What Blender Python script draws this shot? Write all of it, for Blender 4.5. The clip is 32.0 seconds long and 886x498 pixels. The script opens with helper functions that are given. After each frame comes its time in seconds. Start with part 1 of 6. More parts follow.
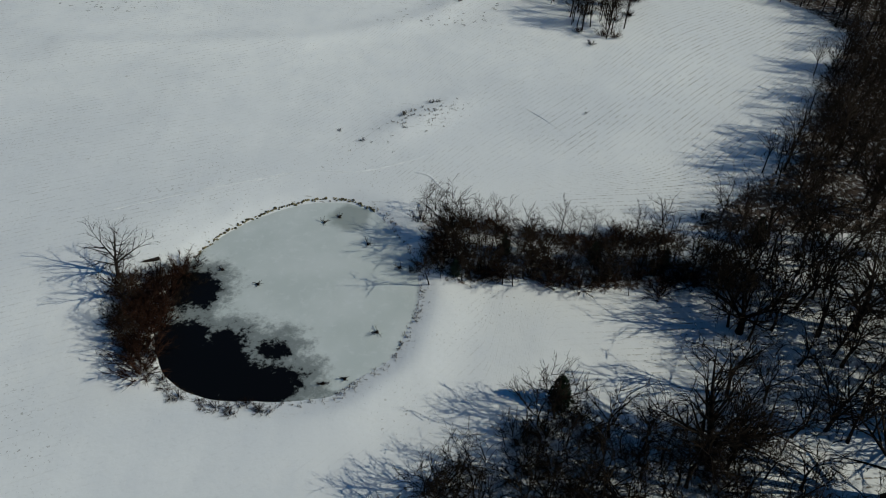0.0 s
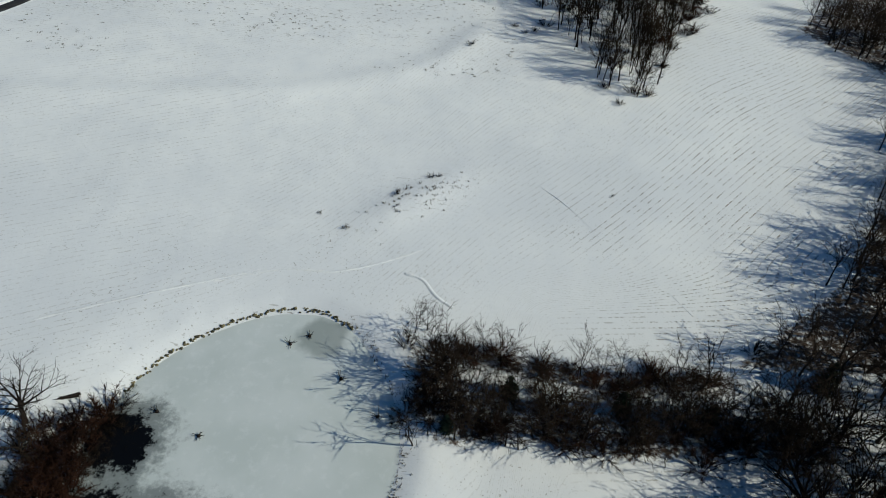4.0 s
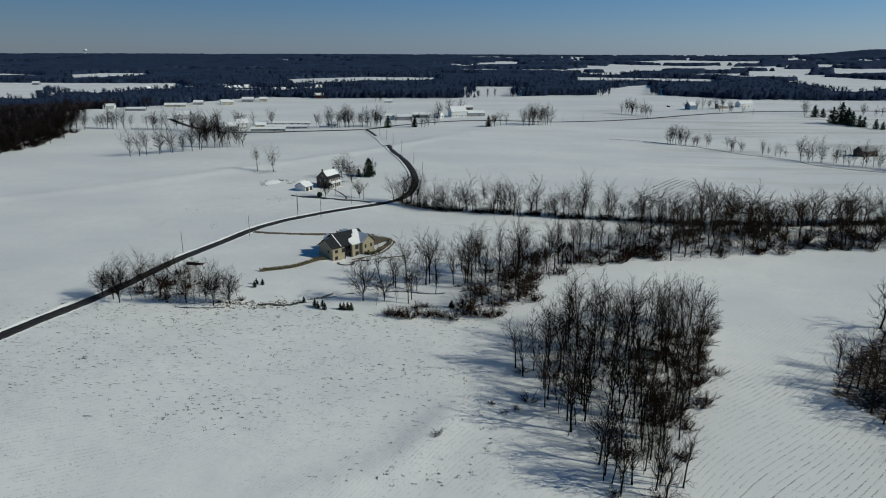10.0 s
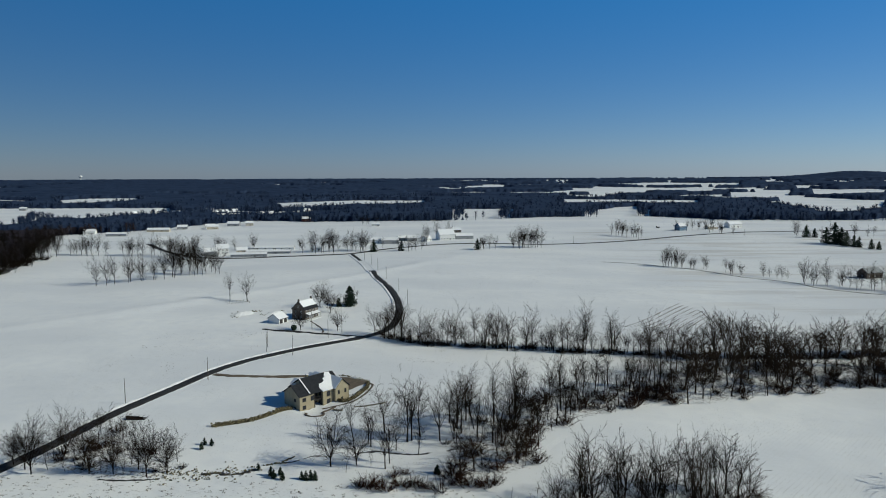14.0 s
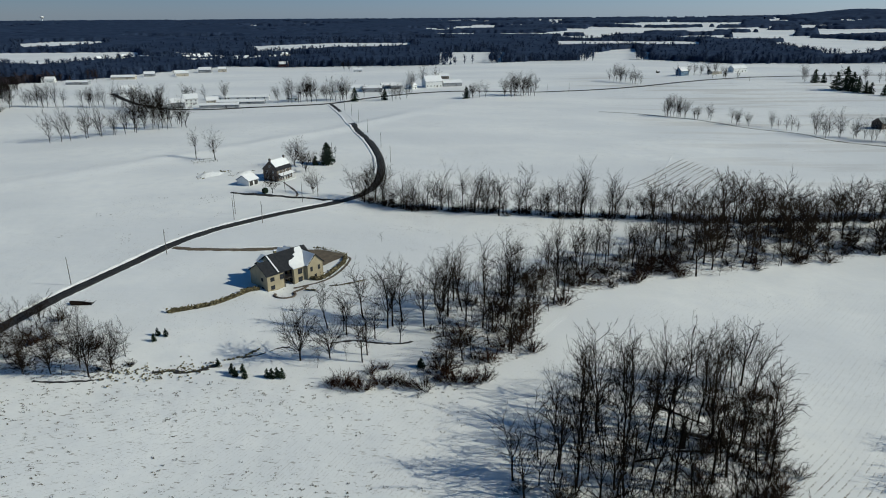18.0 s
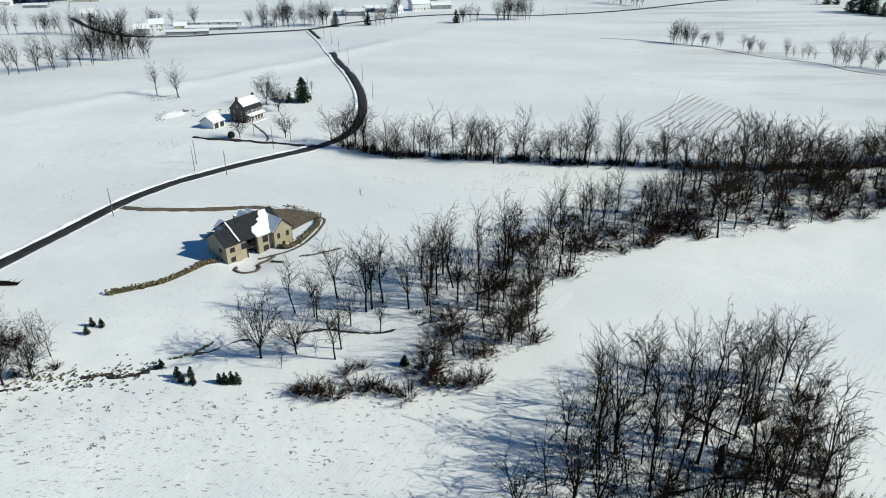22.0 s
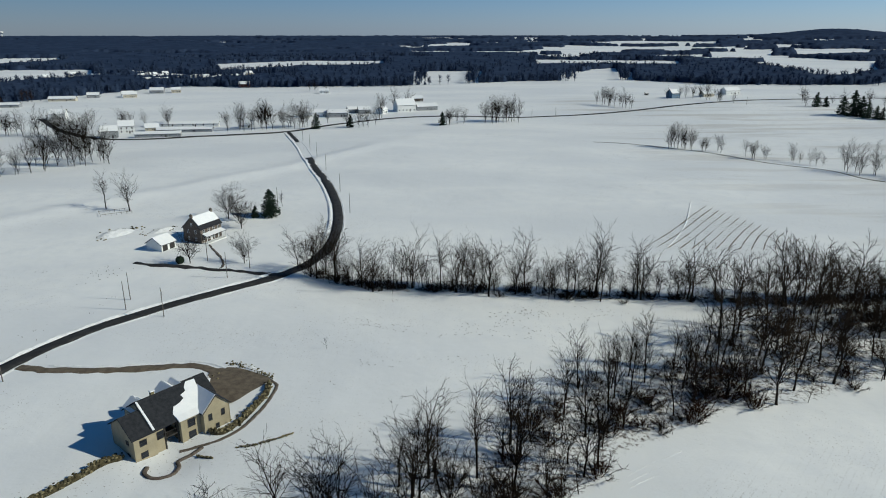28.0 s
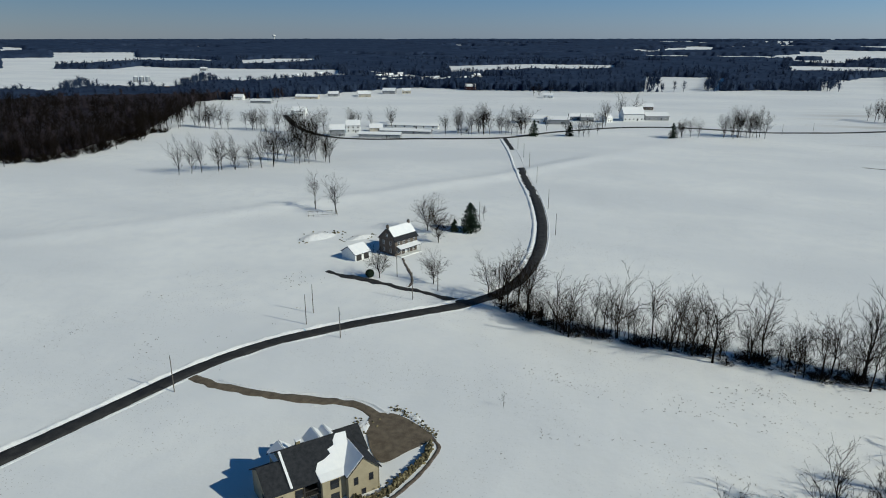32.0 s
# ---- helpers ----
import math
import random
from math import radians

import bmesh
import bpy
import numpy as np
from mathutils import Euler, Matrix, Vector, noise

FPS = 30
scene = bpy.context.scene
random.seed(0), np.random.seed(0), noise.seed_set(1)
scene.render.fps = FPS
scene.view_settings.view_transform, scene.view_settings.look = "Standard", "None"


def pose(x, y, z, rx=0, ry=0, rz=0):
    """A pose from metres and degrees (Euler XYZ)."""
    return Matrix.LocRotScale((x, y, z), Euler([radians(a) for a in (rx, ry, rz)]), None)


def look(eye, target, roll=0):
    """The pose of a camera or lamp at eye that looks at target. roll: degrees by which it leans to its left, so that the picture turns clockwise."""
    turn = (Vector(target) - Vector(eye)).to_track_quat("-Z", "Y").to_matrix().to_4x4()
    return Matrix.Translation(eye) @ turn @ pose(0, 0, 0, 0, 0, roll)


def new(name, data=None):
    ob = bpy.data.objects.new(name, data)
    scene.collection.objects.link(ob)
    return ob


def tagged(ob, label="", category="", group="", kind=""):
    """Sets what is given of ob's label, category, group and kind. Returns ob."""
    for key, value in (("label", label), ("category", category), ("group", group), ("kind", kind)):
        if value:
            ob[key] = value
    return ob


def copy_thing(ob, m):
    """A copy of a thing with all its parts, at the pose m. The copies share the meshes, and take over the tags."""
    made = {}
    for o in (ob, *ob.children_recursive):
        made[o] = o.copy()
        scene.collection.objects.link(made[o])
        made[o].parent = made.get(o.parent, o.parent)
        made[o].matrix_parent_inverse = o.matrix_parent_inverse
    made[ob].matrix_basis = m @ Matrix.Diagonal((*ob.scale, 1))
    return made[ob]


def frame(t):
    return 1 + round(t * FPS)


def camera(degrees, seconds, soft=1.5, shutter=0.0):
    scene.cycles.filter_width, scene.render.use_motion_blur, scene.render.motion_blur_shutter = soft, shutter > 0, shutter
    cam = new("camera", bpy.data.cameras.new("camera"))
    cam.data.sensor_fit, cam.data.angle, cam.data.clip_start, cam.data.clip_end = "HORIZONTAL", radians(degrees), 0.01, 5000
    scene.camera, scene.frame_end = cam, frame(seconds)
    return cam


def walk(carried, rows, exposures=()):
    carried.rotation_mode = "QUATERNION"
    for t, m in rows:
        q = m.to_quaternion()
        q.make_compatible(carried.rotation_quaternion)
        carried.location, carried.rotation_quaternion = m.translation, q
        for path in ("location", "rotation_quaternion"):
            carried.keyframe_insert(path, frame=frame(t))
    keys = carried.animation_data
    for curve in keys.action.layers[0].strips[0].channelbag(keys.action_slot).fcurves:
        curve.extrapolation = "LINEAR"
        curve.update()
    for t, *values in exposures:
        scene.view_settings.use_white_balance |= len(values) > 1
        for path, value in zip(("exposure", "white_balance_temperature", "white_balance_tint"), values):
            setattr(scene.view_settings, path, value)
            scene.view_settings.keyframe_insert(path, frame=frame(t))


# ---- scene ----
cam = camera(66.6, 32.0, soft=1.0)
# seconds, eye x, y, z, yaw to the left, pitch up, roll
PATH = [
    (0, 2.28, -0.83, 88.63, 0.988, -41.133, -0.19),
    (0.5, 2.54, 3.71, 88.61, 0.622, -41.183, -0.04),
    (1, 2.81, 8.23, 88.59, 0.250, -41.223, 0.12),
    (1.5, 3.07, 12.73, 88.57, -0.086, -41.230, 0.28),
    (2, 3.32, 17.21, 88.55, -0.422, -41.262, 0.37),
    (2.5, 3.58, 21.66, 88.53, 0.014, -41.277, 0.44),
    (4.5, 4.58, 39.30, 88.45, 2.432, -41.279, 0.88),
    (5, 4.82, 43.66, 88.43, 2.166, -40.966, 0.91),
    (5.5, 5.07, 48.00, 88.41, 1.994, -39.505, 0.77),
    (6, 5.31, 52.33, 88.39, 1.816, -37.562, 0.71),
    (6.5, 5.54, 56.64, 88.37, 1.648, -34.910, 0.59),
    (7, 5.78, 60.93, 88.34, 1.473, -32.260, 0.53),
    (7.5, 6.01, 65.20, 88.32, 1.299, -29.613, 0.45),
    (8, 6.25, 69.46, 88.30, 1.126, -26.954, 0.37),
    (8.5, 6.48, 73.71, 88.28, 1.010, -24.291, 0.27),
    (9, 6.70, 77.94, 88.26, 0.859, -21.635, 0.33),
    (9.5, 6.93, 82.15, 88.24, 0.728, -19.012, 0.26),
    (10, 7.15, 86.35, 88.22, 0.635, -16.383, 0.24),
    (10.5, 7.38, 90.54, 88.20, 0.529, -13.734, 0.19),
    (11, 7.59, 94.72, 88.18, 0.407, -11.152, 0.12),
    (11.5, 7.81, 98.88, 88.16, 0.267, -8.484, 0.08),
    (12, 8.03, 103.02, 88.14, 0.163, -6.078, -0.00),
    (12.5, 8.24, 107.16, 88.12, 0.026, -5.721, -0.07),
    (13, 8.45, 111.29, 88.10, -0.051, -5.655, -0.10),
    (13.5, 8.66, 115.40, 88.08, -0.116, -5.758, -0.10),
    (15.5, 9.47, 131.75, 88.00, -0.601, -10.141, -0.32),
    (16, 9.67, 135.81, 87.98, -0.713, -11.960, -0.32),
    (16.5, 9.87, 139.87, 87.96, -0.824, -13.783, -0.32),
    (17, 10.06, 143.91, 87.94, -0.917, -15.604, -0.34),
    (17.5, 10.25, 147.95, 87.92, -1.054, -17.404, -0.30),
    (18, 10.44, 151.98, 87.90, -1.164, -19.196, -0.29),
    (18.5, 10.63, 156.01, 87.88, -1.262, -21.004, -0.28),
    (19, 10.82, 160.03, 87.85, -1.363, -22.833, -0.32),
    (19.5, 11.00, 164.04, 87.83, -1.442, -24.542, -0.32),
    (20, 11.18, 168.04, 87.81, -1.609, -25.400, -0.32),
    (20.5, 11.36, 172.04, 87.79, -1.710, -25.441, -0.35),
    (21, 11.54, 176.04, 87.77, -1.821, -25.451, -0.32),
    (21.5, 11.71, 180.03, 87.75, -1.922, -25.465, -0.34),
    (22, 11.89, 184.01, 87.73, -2.028, -25.442, -0.32),
    (22.5, 12.06, 188.00, 87.71, -2.149, -25.421, -0.30),
    (23, 12.23, 191.98, 87.69, -2.259, -25.388, -0.28),
    (23.5, 12.39, 195.95, 87.67, -2.380, -25.358, -0.25),
    (24, 12.56, 199.93, 87.65, -2.507, -25.319, -0.22),
    (24.5, 12.72, 203.90, 87.63, -2.621, -25.274, -0.17),
    (25, 12.88, 207.87, 87.61, -2.765, -24.923, -0.14),
    (25.5, 13.04, 211.84, 87.59, -2.851, -23.809, -0.08),
    (26, 13.19, 215.81, 87.57, -2.917, -22.143, -0.11),
    (26.5, 13.35, 219.77, 87.55, -3.028, -20.457, -0.08),
    (28.5, 13.94, 235.65, 87.47, -3.344, -17.652, 0.04),
    (29, 14.08, 239.62, 87.45, -1.112, -17.632, 0.06),
    (29.5, 14.23, 243.60, 87.43, 1.810, -17.607, 0.13),
    (30, 14.37, 247.58, 87.41, 4.539, -17.601, 0.19),
    (30.5, 14.50, 251.56, 87.38, 7.236, -17.597, 0.17),
    (31, 14.64, 255.54, 87.36, 9.925, -17.589, 0.18),
    (31.5, 14.77, 259.53, 87.34, 12.688, -17.581, 0.11),
    (32, 14.90, 263.52, 87.32, 15.416, -17.602, 0.00),
]


def aim(x, y, z, yaw, pitch, roll):
    a, b = radians(yaw), radians(pitch)
    way = Vector((-math.sin(a) * math.cos(b), math.cos(a) * math.cos(b), math.sin(b)))
    return look((x, y, z), Vector((x, y, z)) + 50 * way, roll)


walk(cam, [(r[0], aim(*r[1:])) for r in PATH],
     [(t, e - 0.40, 5720, 3) for t, e in ((0, -0.38), (1, -0.2), (2, 0.04), (2.5, 0.04), (4.5, -0.1), (5, -0.15), (6, -0.44), (7, -0.56), (8, -0.64), (9, -0.62), (10, -0.38), (11, -0.12), (12, -0.08), (13, -0.16), (16, -0.24), (17, -0.22), (18, -0.12), (19, 0.1), (20, 0.22), (22.5, 0.42), (24, 0.4), (25, 0.3), (26, 0.14), (27, -0.03), (32, -0.09))])

# ---- daylight: low clear winter sun from +x ----
SUN_EL, SUN_AZ = radians(32), (0.985, -0.17)
world = bpy.data.worlds.new("winter_sky")
scene.world = world
world.use_nodes = True
wn, wl = world.node_tree.nodes, world.node_tree.links
sky = wn.new("ShaderNodeTexSky")
sky.sky_type, sky.sun_disc = "NISHITA", False
sky.sun_elevation, sky.sun_rotation = SUN_EL, -math.atan2(SUN_AZ[0], SUN_AZ[1])
sky.altitude, sky.air_density, sky.dust_density, sky.ozone_density = 300, 1.0, 0.2, 1.5
rich = wn.new("ShaderNodeMix")  # the clear cold sky is a deeper blue than the model's
rich.data_type = "RGBA"
rich.inputs[7].default_value = (0.7, 5.0, 13.0, 1)
up = wn.new("ShaderNodeSeparateXYZ")
wl.new(wn.new("ShaderNodeTexCoord").outputs["Generated"], up.inputs[0])
fade = wn.new("ShaderNodeMapRange")  # from the pale horizon to deep blue
for k, v in ((1, 0.0), (2, 0.30), (3, 0.26), (4, 0.76)):
    fade.inputs[k].default_value = v
wl.new(up.outputs[2], fade.inputs[0])
deep = wn.new("ShaderNodeMapRange")  # and darker again towards the zenith
for k, v in ((1, 0.28), (2, 0.85), (3, 1.0), (4, 0.25)):
    deep.inputs[k].default_value = v
wl.new(up.outputs[2], deep.inputs[0])
both = wn.new("ShaderNodeMath")
both.operation = "MULTIPLY"
wl.new(fade.outputs[0], both.inputs[0])
wl.new(deep.outputs[0], both.inputs[1])
wl.new(both.outputs[0], rich.inputs[0])
side = wn.new("ShaderNodeMapRange")  # brighter on the sun's side
for k, v in ((1, -0.7), (2, 0.7), (3, 0.034), (4, 0.060)):
    side.inputs[k].default_value = v
wl.new(up.outputs[0], side.inputs[0])
zenith = wn.new("ShaderNodeMapRange")  # a clear sky is darkest overhead
for k, v in ((1, 0.0), (2, 0.75), (3, 1.5), (4, 0.45)):
    zenith.inputs[k].default_value = v
wl.new(up.outputs[2], zenith.inputs[0])
glow = wn.new("ShaderNodeMath")
glow.operation = "MULTIPLY"
wl.new(side.outputs[0], glow.inputs[0])
wl.new(zenith.outputs[0], glow.inputs[1])
wl.new(glow.outputs[0], wn["Background"].inputs["Strength"])
wl.new(sky.outputs[0], rich.inputs[6])
wl.new(rich.outputs[2], wn["Background"].inputs[0])
sun = new("sun", bpy.data.lights.new("sun", "SUN"))
sun.data.energy, sun.data.angle, sun.data.color = 5.0, radians(0.53), (1.0, 0.89, 0.68)
sun.matrix_world = look((SUN_AZ[0] * 300, SUN_AZ[1] * 300, 300 * math.tan(SUN_EL)), (0, 0, 0))


# ---- materials ----
class Nodes:
    """A short way to write node trees."""

    def __init__(self, name):
        self.m = bpy.data.materials.new(name)
        self.m.use_nodes = True
        self.t = self.m.node_tree
        self.b = self.t.nodes["Principled BSDF"]
        self.b.inputs["Specular IOR Level"].default_value = 0.3

    def put(self, socket, value):
        if isinstance(value, bpy.types.NodeSocket):
            self.t.links.new(value, socket)
        elif isinstance(value, tuple) and len(value) == 3 and socket.type == "RGBA":
            socket.default_value = (*value, 1)
        else:
            socket.default_value = value

    def node(self, kind, out=0, ins=None, **sets):
        n = self.t.nodes.new(kind)
        for k, v in sets.items():
            setattr(n, k, v)
        for k, v in (ins or {}).items():
            self.put(n.inputs[k], v)
        return n.outputs[out]

    def coords(self, which="Object"):
        return self.node("ShaderNodeTexCoord", which)

    def where(self):
        return self.node("ShaderNodeNewGeometry", "Position")

    def noise(self, scale, detail=4, rough=0.55, vec=None, distort=0.0, out=0):
        return self.node("ShaderNodeTexNoise", out, {"Vector": vec or self.where(), "Scale": scale, "Detail": detail, "Roughness": rough, "Distortion": distort})

    def ramp(self, value, a, b, low=0.0, high=1.0):
        return self.node("ShaderNodeMapRange", 0, {"Value": value, 1: a, 2: b, 3: low, 4: high}, interpolation_type="SMOOTHSTEP")

    def math(self, op, a, b=0.0):
        return self.node("ShaderNodeMath", 0, {0: a, 1: b}, operation=op)

    def mix(self, fac, a, b):
        return self.node("ShaderNodeMix", 2, {0: fac, 6: a, 7: b}, data_type="RGBA")

    def attr(self, name):
        return self.node("ShaderNodeAttribute", "Fac", attribute_name=name)

    def rand(self):
        return self.node("ShaderNodeObjectInfo", "Random")

    def stretch(self, sx, sy, sz, turn=0.0, vec=None):
        return self.node("ShaderNodeMapping", 0, {"Vector": vec or self.where(), "Scale": (sx, sy, sz), "Rotation": (0, 0, turn)})

    def bump(self, height, strength=0.3, distance=0.1, normal=None):
        ins = {"Strength": strength, "Distance": distance, "Height": height}
        if normal is not None:
            ins["Normal"] = normal
        return self.node("ShaderNodeBump", 0, ins)

    def done(self, color, rough=0.8, normal=None, metal=0.0):
        self.put(self.b.inputs["Base Color"], color)
        self.put(self.b.inputs["Roughness"], rough)
        self.put(self.b.inputs["Metallic"], metal)
        if normal is not None:
            self.put(self.b.inputs["Normal"], normal)
        return self.m


def plain(name, a, b, scale=1.5, rough=0.8, bump=0.2, dist=0.02, metal=0.0, vary=0.0, shine=0.3):
    """A surface of two close tones with grain at two scales."""
    n = Nodes(name)
    n.b.inputs["Specular IOR Level"].default_value = shine
    big, small = n.noise(scale, 3, vec=n.coords()), n.noise(scale * 9, 3, vec=n.coords())
    both = n.math("ADD", n.math("MULTIPLY", big, 0.65), n.math("MULTIPLY", small, 0.35))
    if vary:
        both = n.math("ADD", both, n.math("MULTIPLY", n.math("SUBTRACT", n.rand(), 0.5), vary))
    return n.done(n.mix(n.ramp(both, 0.3, 0.7), a, b), rough, n.bump(small, bump, dist), metal)


def snow_ground():
    n = Nodes("snow_field")
    pos = n.where()
    big, mid, fine = n.noise(0.012, 4), n.noise(0.15, 5), n.noise(1.7, 5)
    base = n.mix(n.ramp(n.noise(1.0, 4, vec=n.stretch(0.006, 0.014, 0.01, 0.3)), 0.34, 0.66), (0.75, 0.76, 0.775), (0.87, 0.87, 0.86))
    base = n.mix(n.ramp(mid, 0.35, 0.75, 0, 0.6), base, (0.76, 0.77, 0.79))
    # crop stubble and soil that show through in broken rows
    rows = n.attr("rows")
    run = n.node("ShaderNodeCombineXYZ", 0, {0: n.math("MULTIPLY", n.attr("along"), 0.30), 1: n.math("MULTIPLY", n.attr("across"), 0.55), 2: 0.0})
    broken = n.node("ShaderNodeTexNoise", 0, {"Vector": run, "Scale": 1.0, "Detail": 3.0})
    wave = n.math("SINE", n.math("MULTIPLY", n.attr("across"), 4.6))
    line = n.math("MULTIPLY", n.ramp(wave, 0.62, 0.95), n.math("MULTIPLY", n.ramp(broken, 0.38, 0.56), n.ramp(n.noise(1.9, 2), 0.44, 0.57)))
    patch = n.noise(0.035, 3)
    stub = n.math("MULTIPLY", line, n.ramp(patch, 0.30, 0.62, 0.15, 1.0))
    stub = n.math("MULTIPLY", stub, rows)
    tuft = n.math("MULTIPLY", n.math("MULTIPLY", n.ramp(n.noise(1.0, 3, vec=n.stretch(0.55, 1.6, 0.8)), 0.61, 0.70), 0.75), n.attr("tufts"))
    stub = n.math("MAXIMUM", stub, tuft)
    speck = n.math("MULTIPLY", n.ramp(n.noise(2.2, 2), 0.655, 0.70), n.ramp(n.noise(0.03, 3), 0.42, 0.62, 0.0, 0.7))
    stub = n.math("MAXIMUM", stub, n.math("MULTIPLY", speck, n.ramp(n.attr("litter_shade"), 0.0, 0.2, 1.0, 0.0)))
    base = n.mix(n.math("MULTIPLY", stub, 0.85), base, (0.15, 0.115, 0.07))
    # long tan bands of windblown stubble on the far slopes
    bands = n.math("MULTIPLY", n.ramp(n.noise(1.0, 4, vec=n.stretch(0.006, 0.045, 0.02, 0.12)), 0.50, 0.62, 0, 0.3), n.attr("bands"))
    base = n.mix(bands, base, (0.34, 0.29, 0.22))
    # leaf litter, brush and painted-in shade under trees, with snow left between
    litter_shade = n.math("MULTIPLY", n.ramp(n.math("ADD", n.noise(0.8, 6, 0.8), n.math("MULTIPLY", n.attr("litter_shade"), 0.30)), 0.72, 0.86), n.ramp(n.attr("litter_shade"), 0.0, 0.5))
    leaf = n.mix(n.noise(3.0, 3), (0.030, 0.020, 0.014), (0.095, 0.062, 0.042))
    base = n.mix(litter_shade, base, leaf)
    h = n.math("ADD", n.math("MULTIPLY", mid, 1.0), n.math("MULTIPLY", fine, 0.10))
    h = n.math("SUBTRACT", h, n.math("MULTIPLY", stub, 0.3))
    return n.done(base, 0.75, n.bump(h, 0.5, 0.4))


M_SNOW = snow_ground()
M_ASPHALT = plain("asphalt", (0.022, 0.022, 0.025), (0.052, 0.051, 0.05), 0.4, 0.85, 0.3, 0.02, shine=0.15)
M_GRAVEL = plain("gravel_drive", (0.085, 0.068, 0.050), (0.17, 0.138, 0.10), 0.6, 0.9, 0.5, 0.03)
M_BANK = plain("ploughed_snow", (0.72, 0.73, 0.75), (0.88, 0.88, 0.88), 0.8, 0.7, 0.8, 0.15)
M_ROOFSNOW = plain("roof_snow", (0.80, 0.81, 0.83), (0.88, 0.88, 0.88), 0.7, 0.7, 0.3, 0.05)
M_BARK = plain("bark", (0.008, 0.006, 0.005), (0.030, 0.024, 0.020), 1.2, 0.9, 0.6, 0.03, vary=0.5, shine=0.03)
M_TWIG = plain("twigs", (0.008, 0.0065, 0.005), (0.027, 0.020, 0.015), 0.5, 0.9, 0.2, 0.01, vary=0.6, shine=0.03)
M_BRUSH = plain("red_brown_brush", (0.010, 0.006, 0.005), (0.036, 0.018, 0.012), 0.4, 0.9, 0.2, 0.01, vary=0.5, shine=0.03)
M_NEEDLE = plain("needles", (0.008, 0.014, 0.010), (0.030, 0.045, 0.028), 1.0, 0.85, 0.3, 0.02, vary=0.3, shine=0.03)
# navy base colour paints distance haze into the far bare woods
M_HAZEWOODS = plain("haze_blue_woods", (0.019, 0.031, 0.064), (0.037, 0.055, 0.102), 0.02, 0.95, 0.3, 0.5, shine=0.03)
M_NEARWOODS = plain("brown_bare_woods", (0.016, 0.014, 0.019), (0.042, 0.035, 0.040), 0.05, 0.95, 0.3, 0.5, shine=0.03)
M_WALL = plain("tan_siding", (0.30, 0.26, 0.175), (0.38, 0.33, 0.225), 0.6, 0.75, 0.2, 0.01)
M_SHINGLE = plain("dark_shingle", (0.020, 0.022, 0.026), (0.040, 0.042, 0.048), 1.4, 0.9, 0.4, 0.02, shine=0.1)
M_STONE = plain("field_stone", (0.05, 0.043, 0.022), (0.21, 0.18, 0.10), 1.0, 0.85, 0.6, 0.05, vary=0.9)
M_DARKSTONE = plain("farmhouse_stone", (0.07, 0.055, 0.045), (0.17, 0.14, 0.115), 1.5, 0.9, 0.5, 0.03)
M_WHITE = plain("white_paint", (0.68, 0.68, 0.66), (0.80, 0.80, 0.78), 0.9, 0.6, 0.1, 0.01)
M_RED = plain("red_barn_paint", (0.045, 0.012, 0.010), (0.085, 0.022, 0.018), 0.9, 0.7, 0.15, 0.01)
M_BLUE = plain("slate_blue_siding", (0.10, 0.17, 0.26), (0.15, 0.24, 0.34), 0.9, 0.7, 0.15, 0.01)
M_GREY = plain("grey_siding", (0.22, 0.23, 0.24), (0.34, 0.35, 0.36), 0.9, 0.7, 0.15, 0.01)
M_TAN = plain("beige_siding", (0.42, 0.38, 0.30), (0.54, 0.49, 0.40), 0.9, 0.7, 0.15, 0.01)
M_POLE = plain("pole_wood", (0.09, 0.078, 0.066), (0.17, 0.15, 0.13), 3, 0.85, 0.4, 0.01)
M_STALK = plain("dry_stalks", (0.035, 0.025, 0.016), (0.10, 0.075, 0.045), 1.0, 0.9, 0.2, 0.01, shine=0.05)
M_METAL = plain("grey_metal", (0.30, 0.31, 0.32), (0.45, 0.46, 0.47), 2, 0.45, 0.1, 0.01, metal=0.7)
M_FRAME = plain("dark_trim", (0.022, 0.020, 0.019), (0.045, 0.042, 0.04), 2, 0.5, 0.1, 0.005)


def glass_material():
    n = Nodes("window_glass")
    return n.done(n.mix(n.noise(0.7, 2), (0.010, 0.012, 0.016), (0.035, 0.04, 0.05)), 0.08)


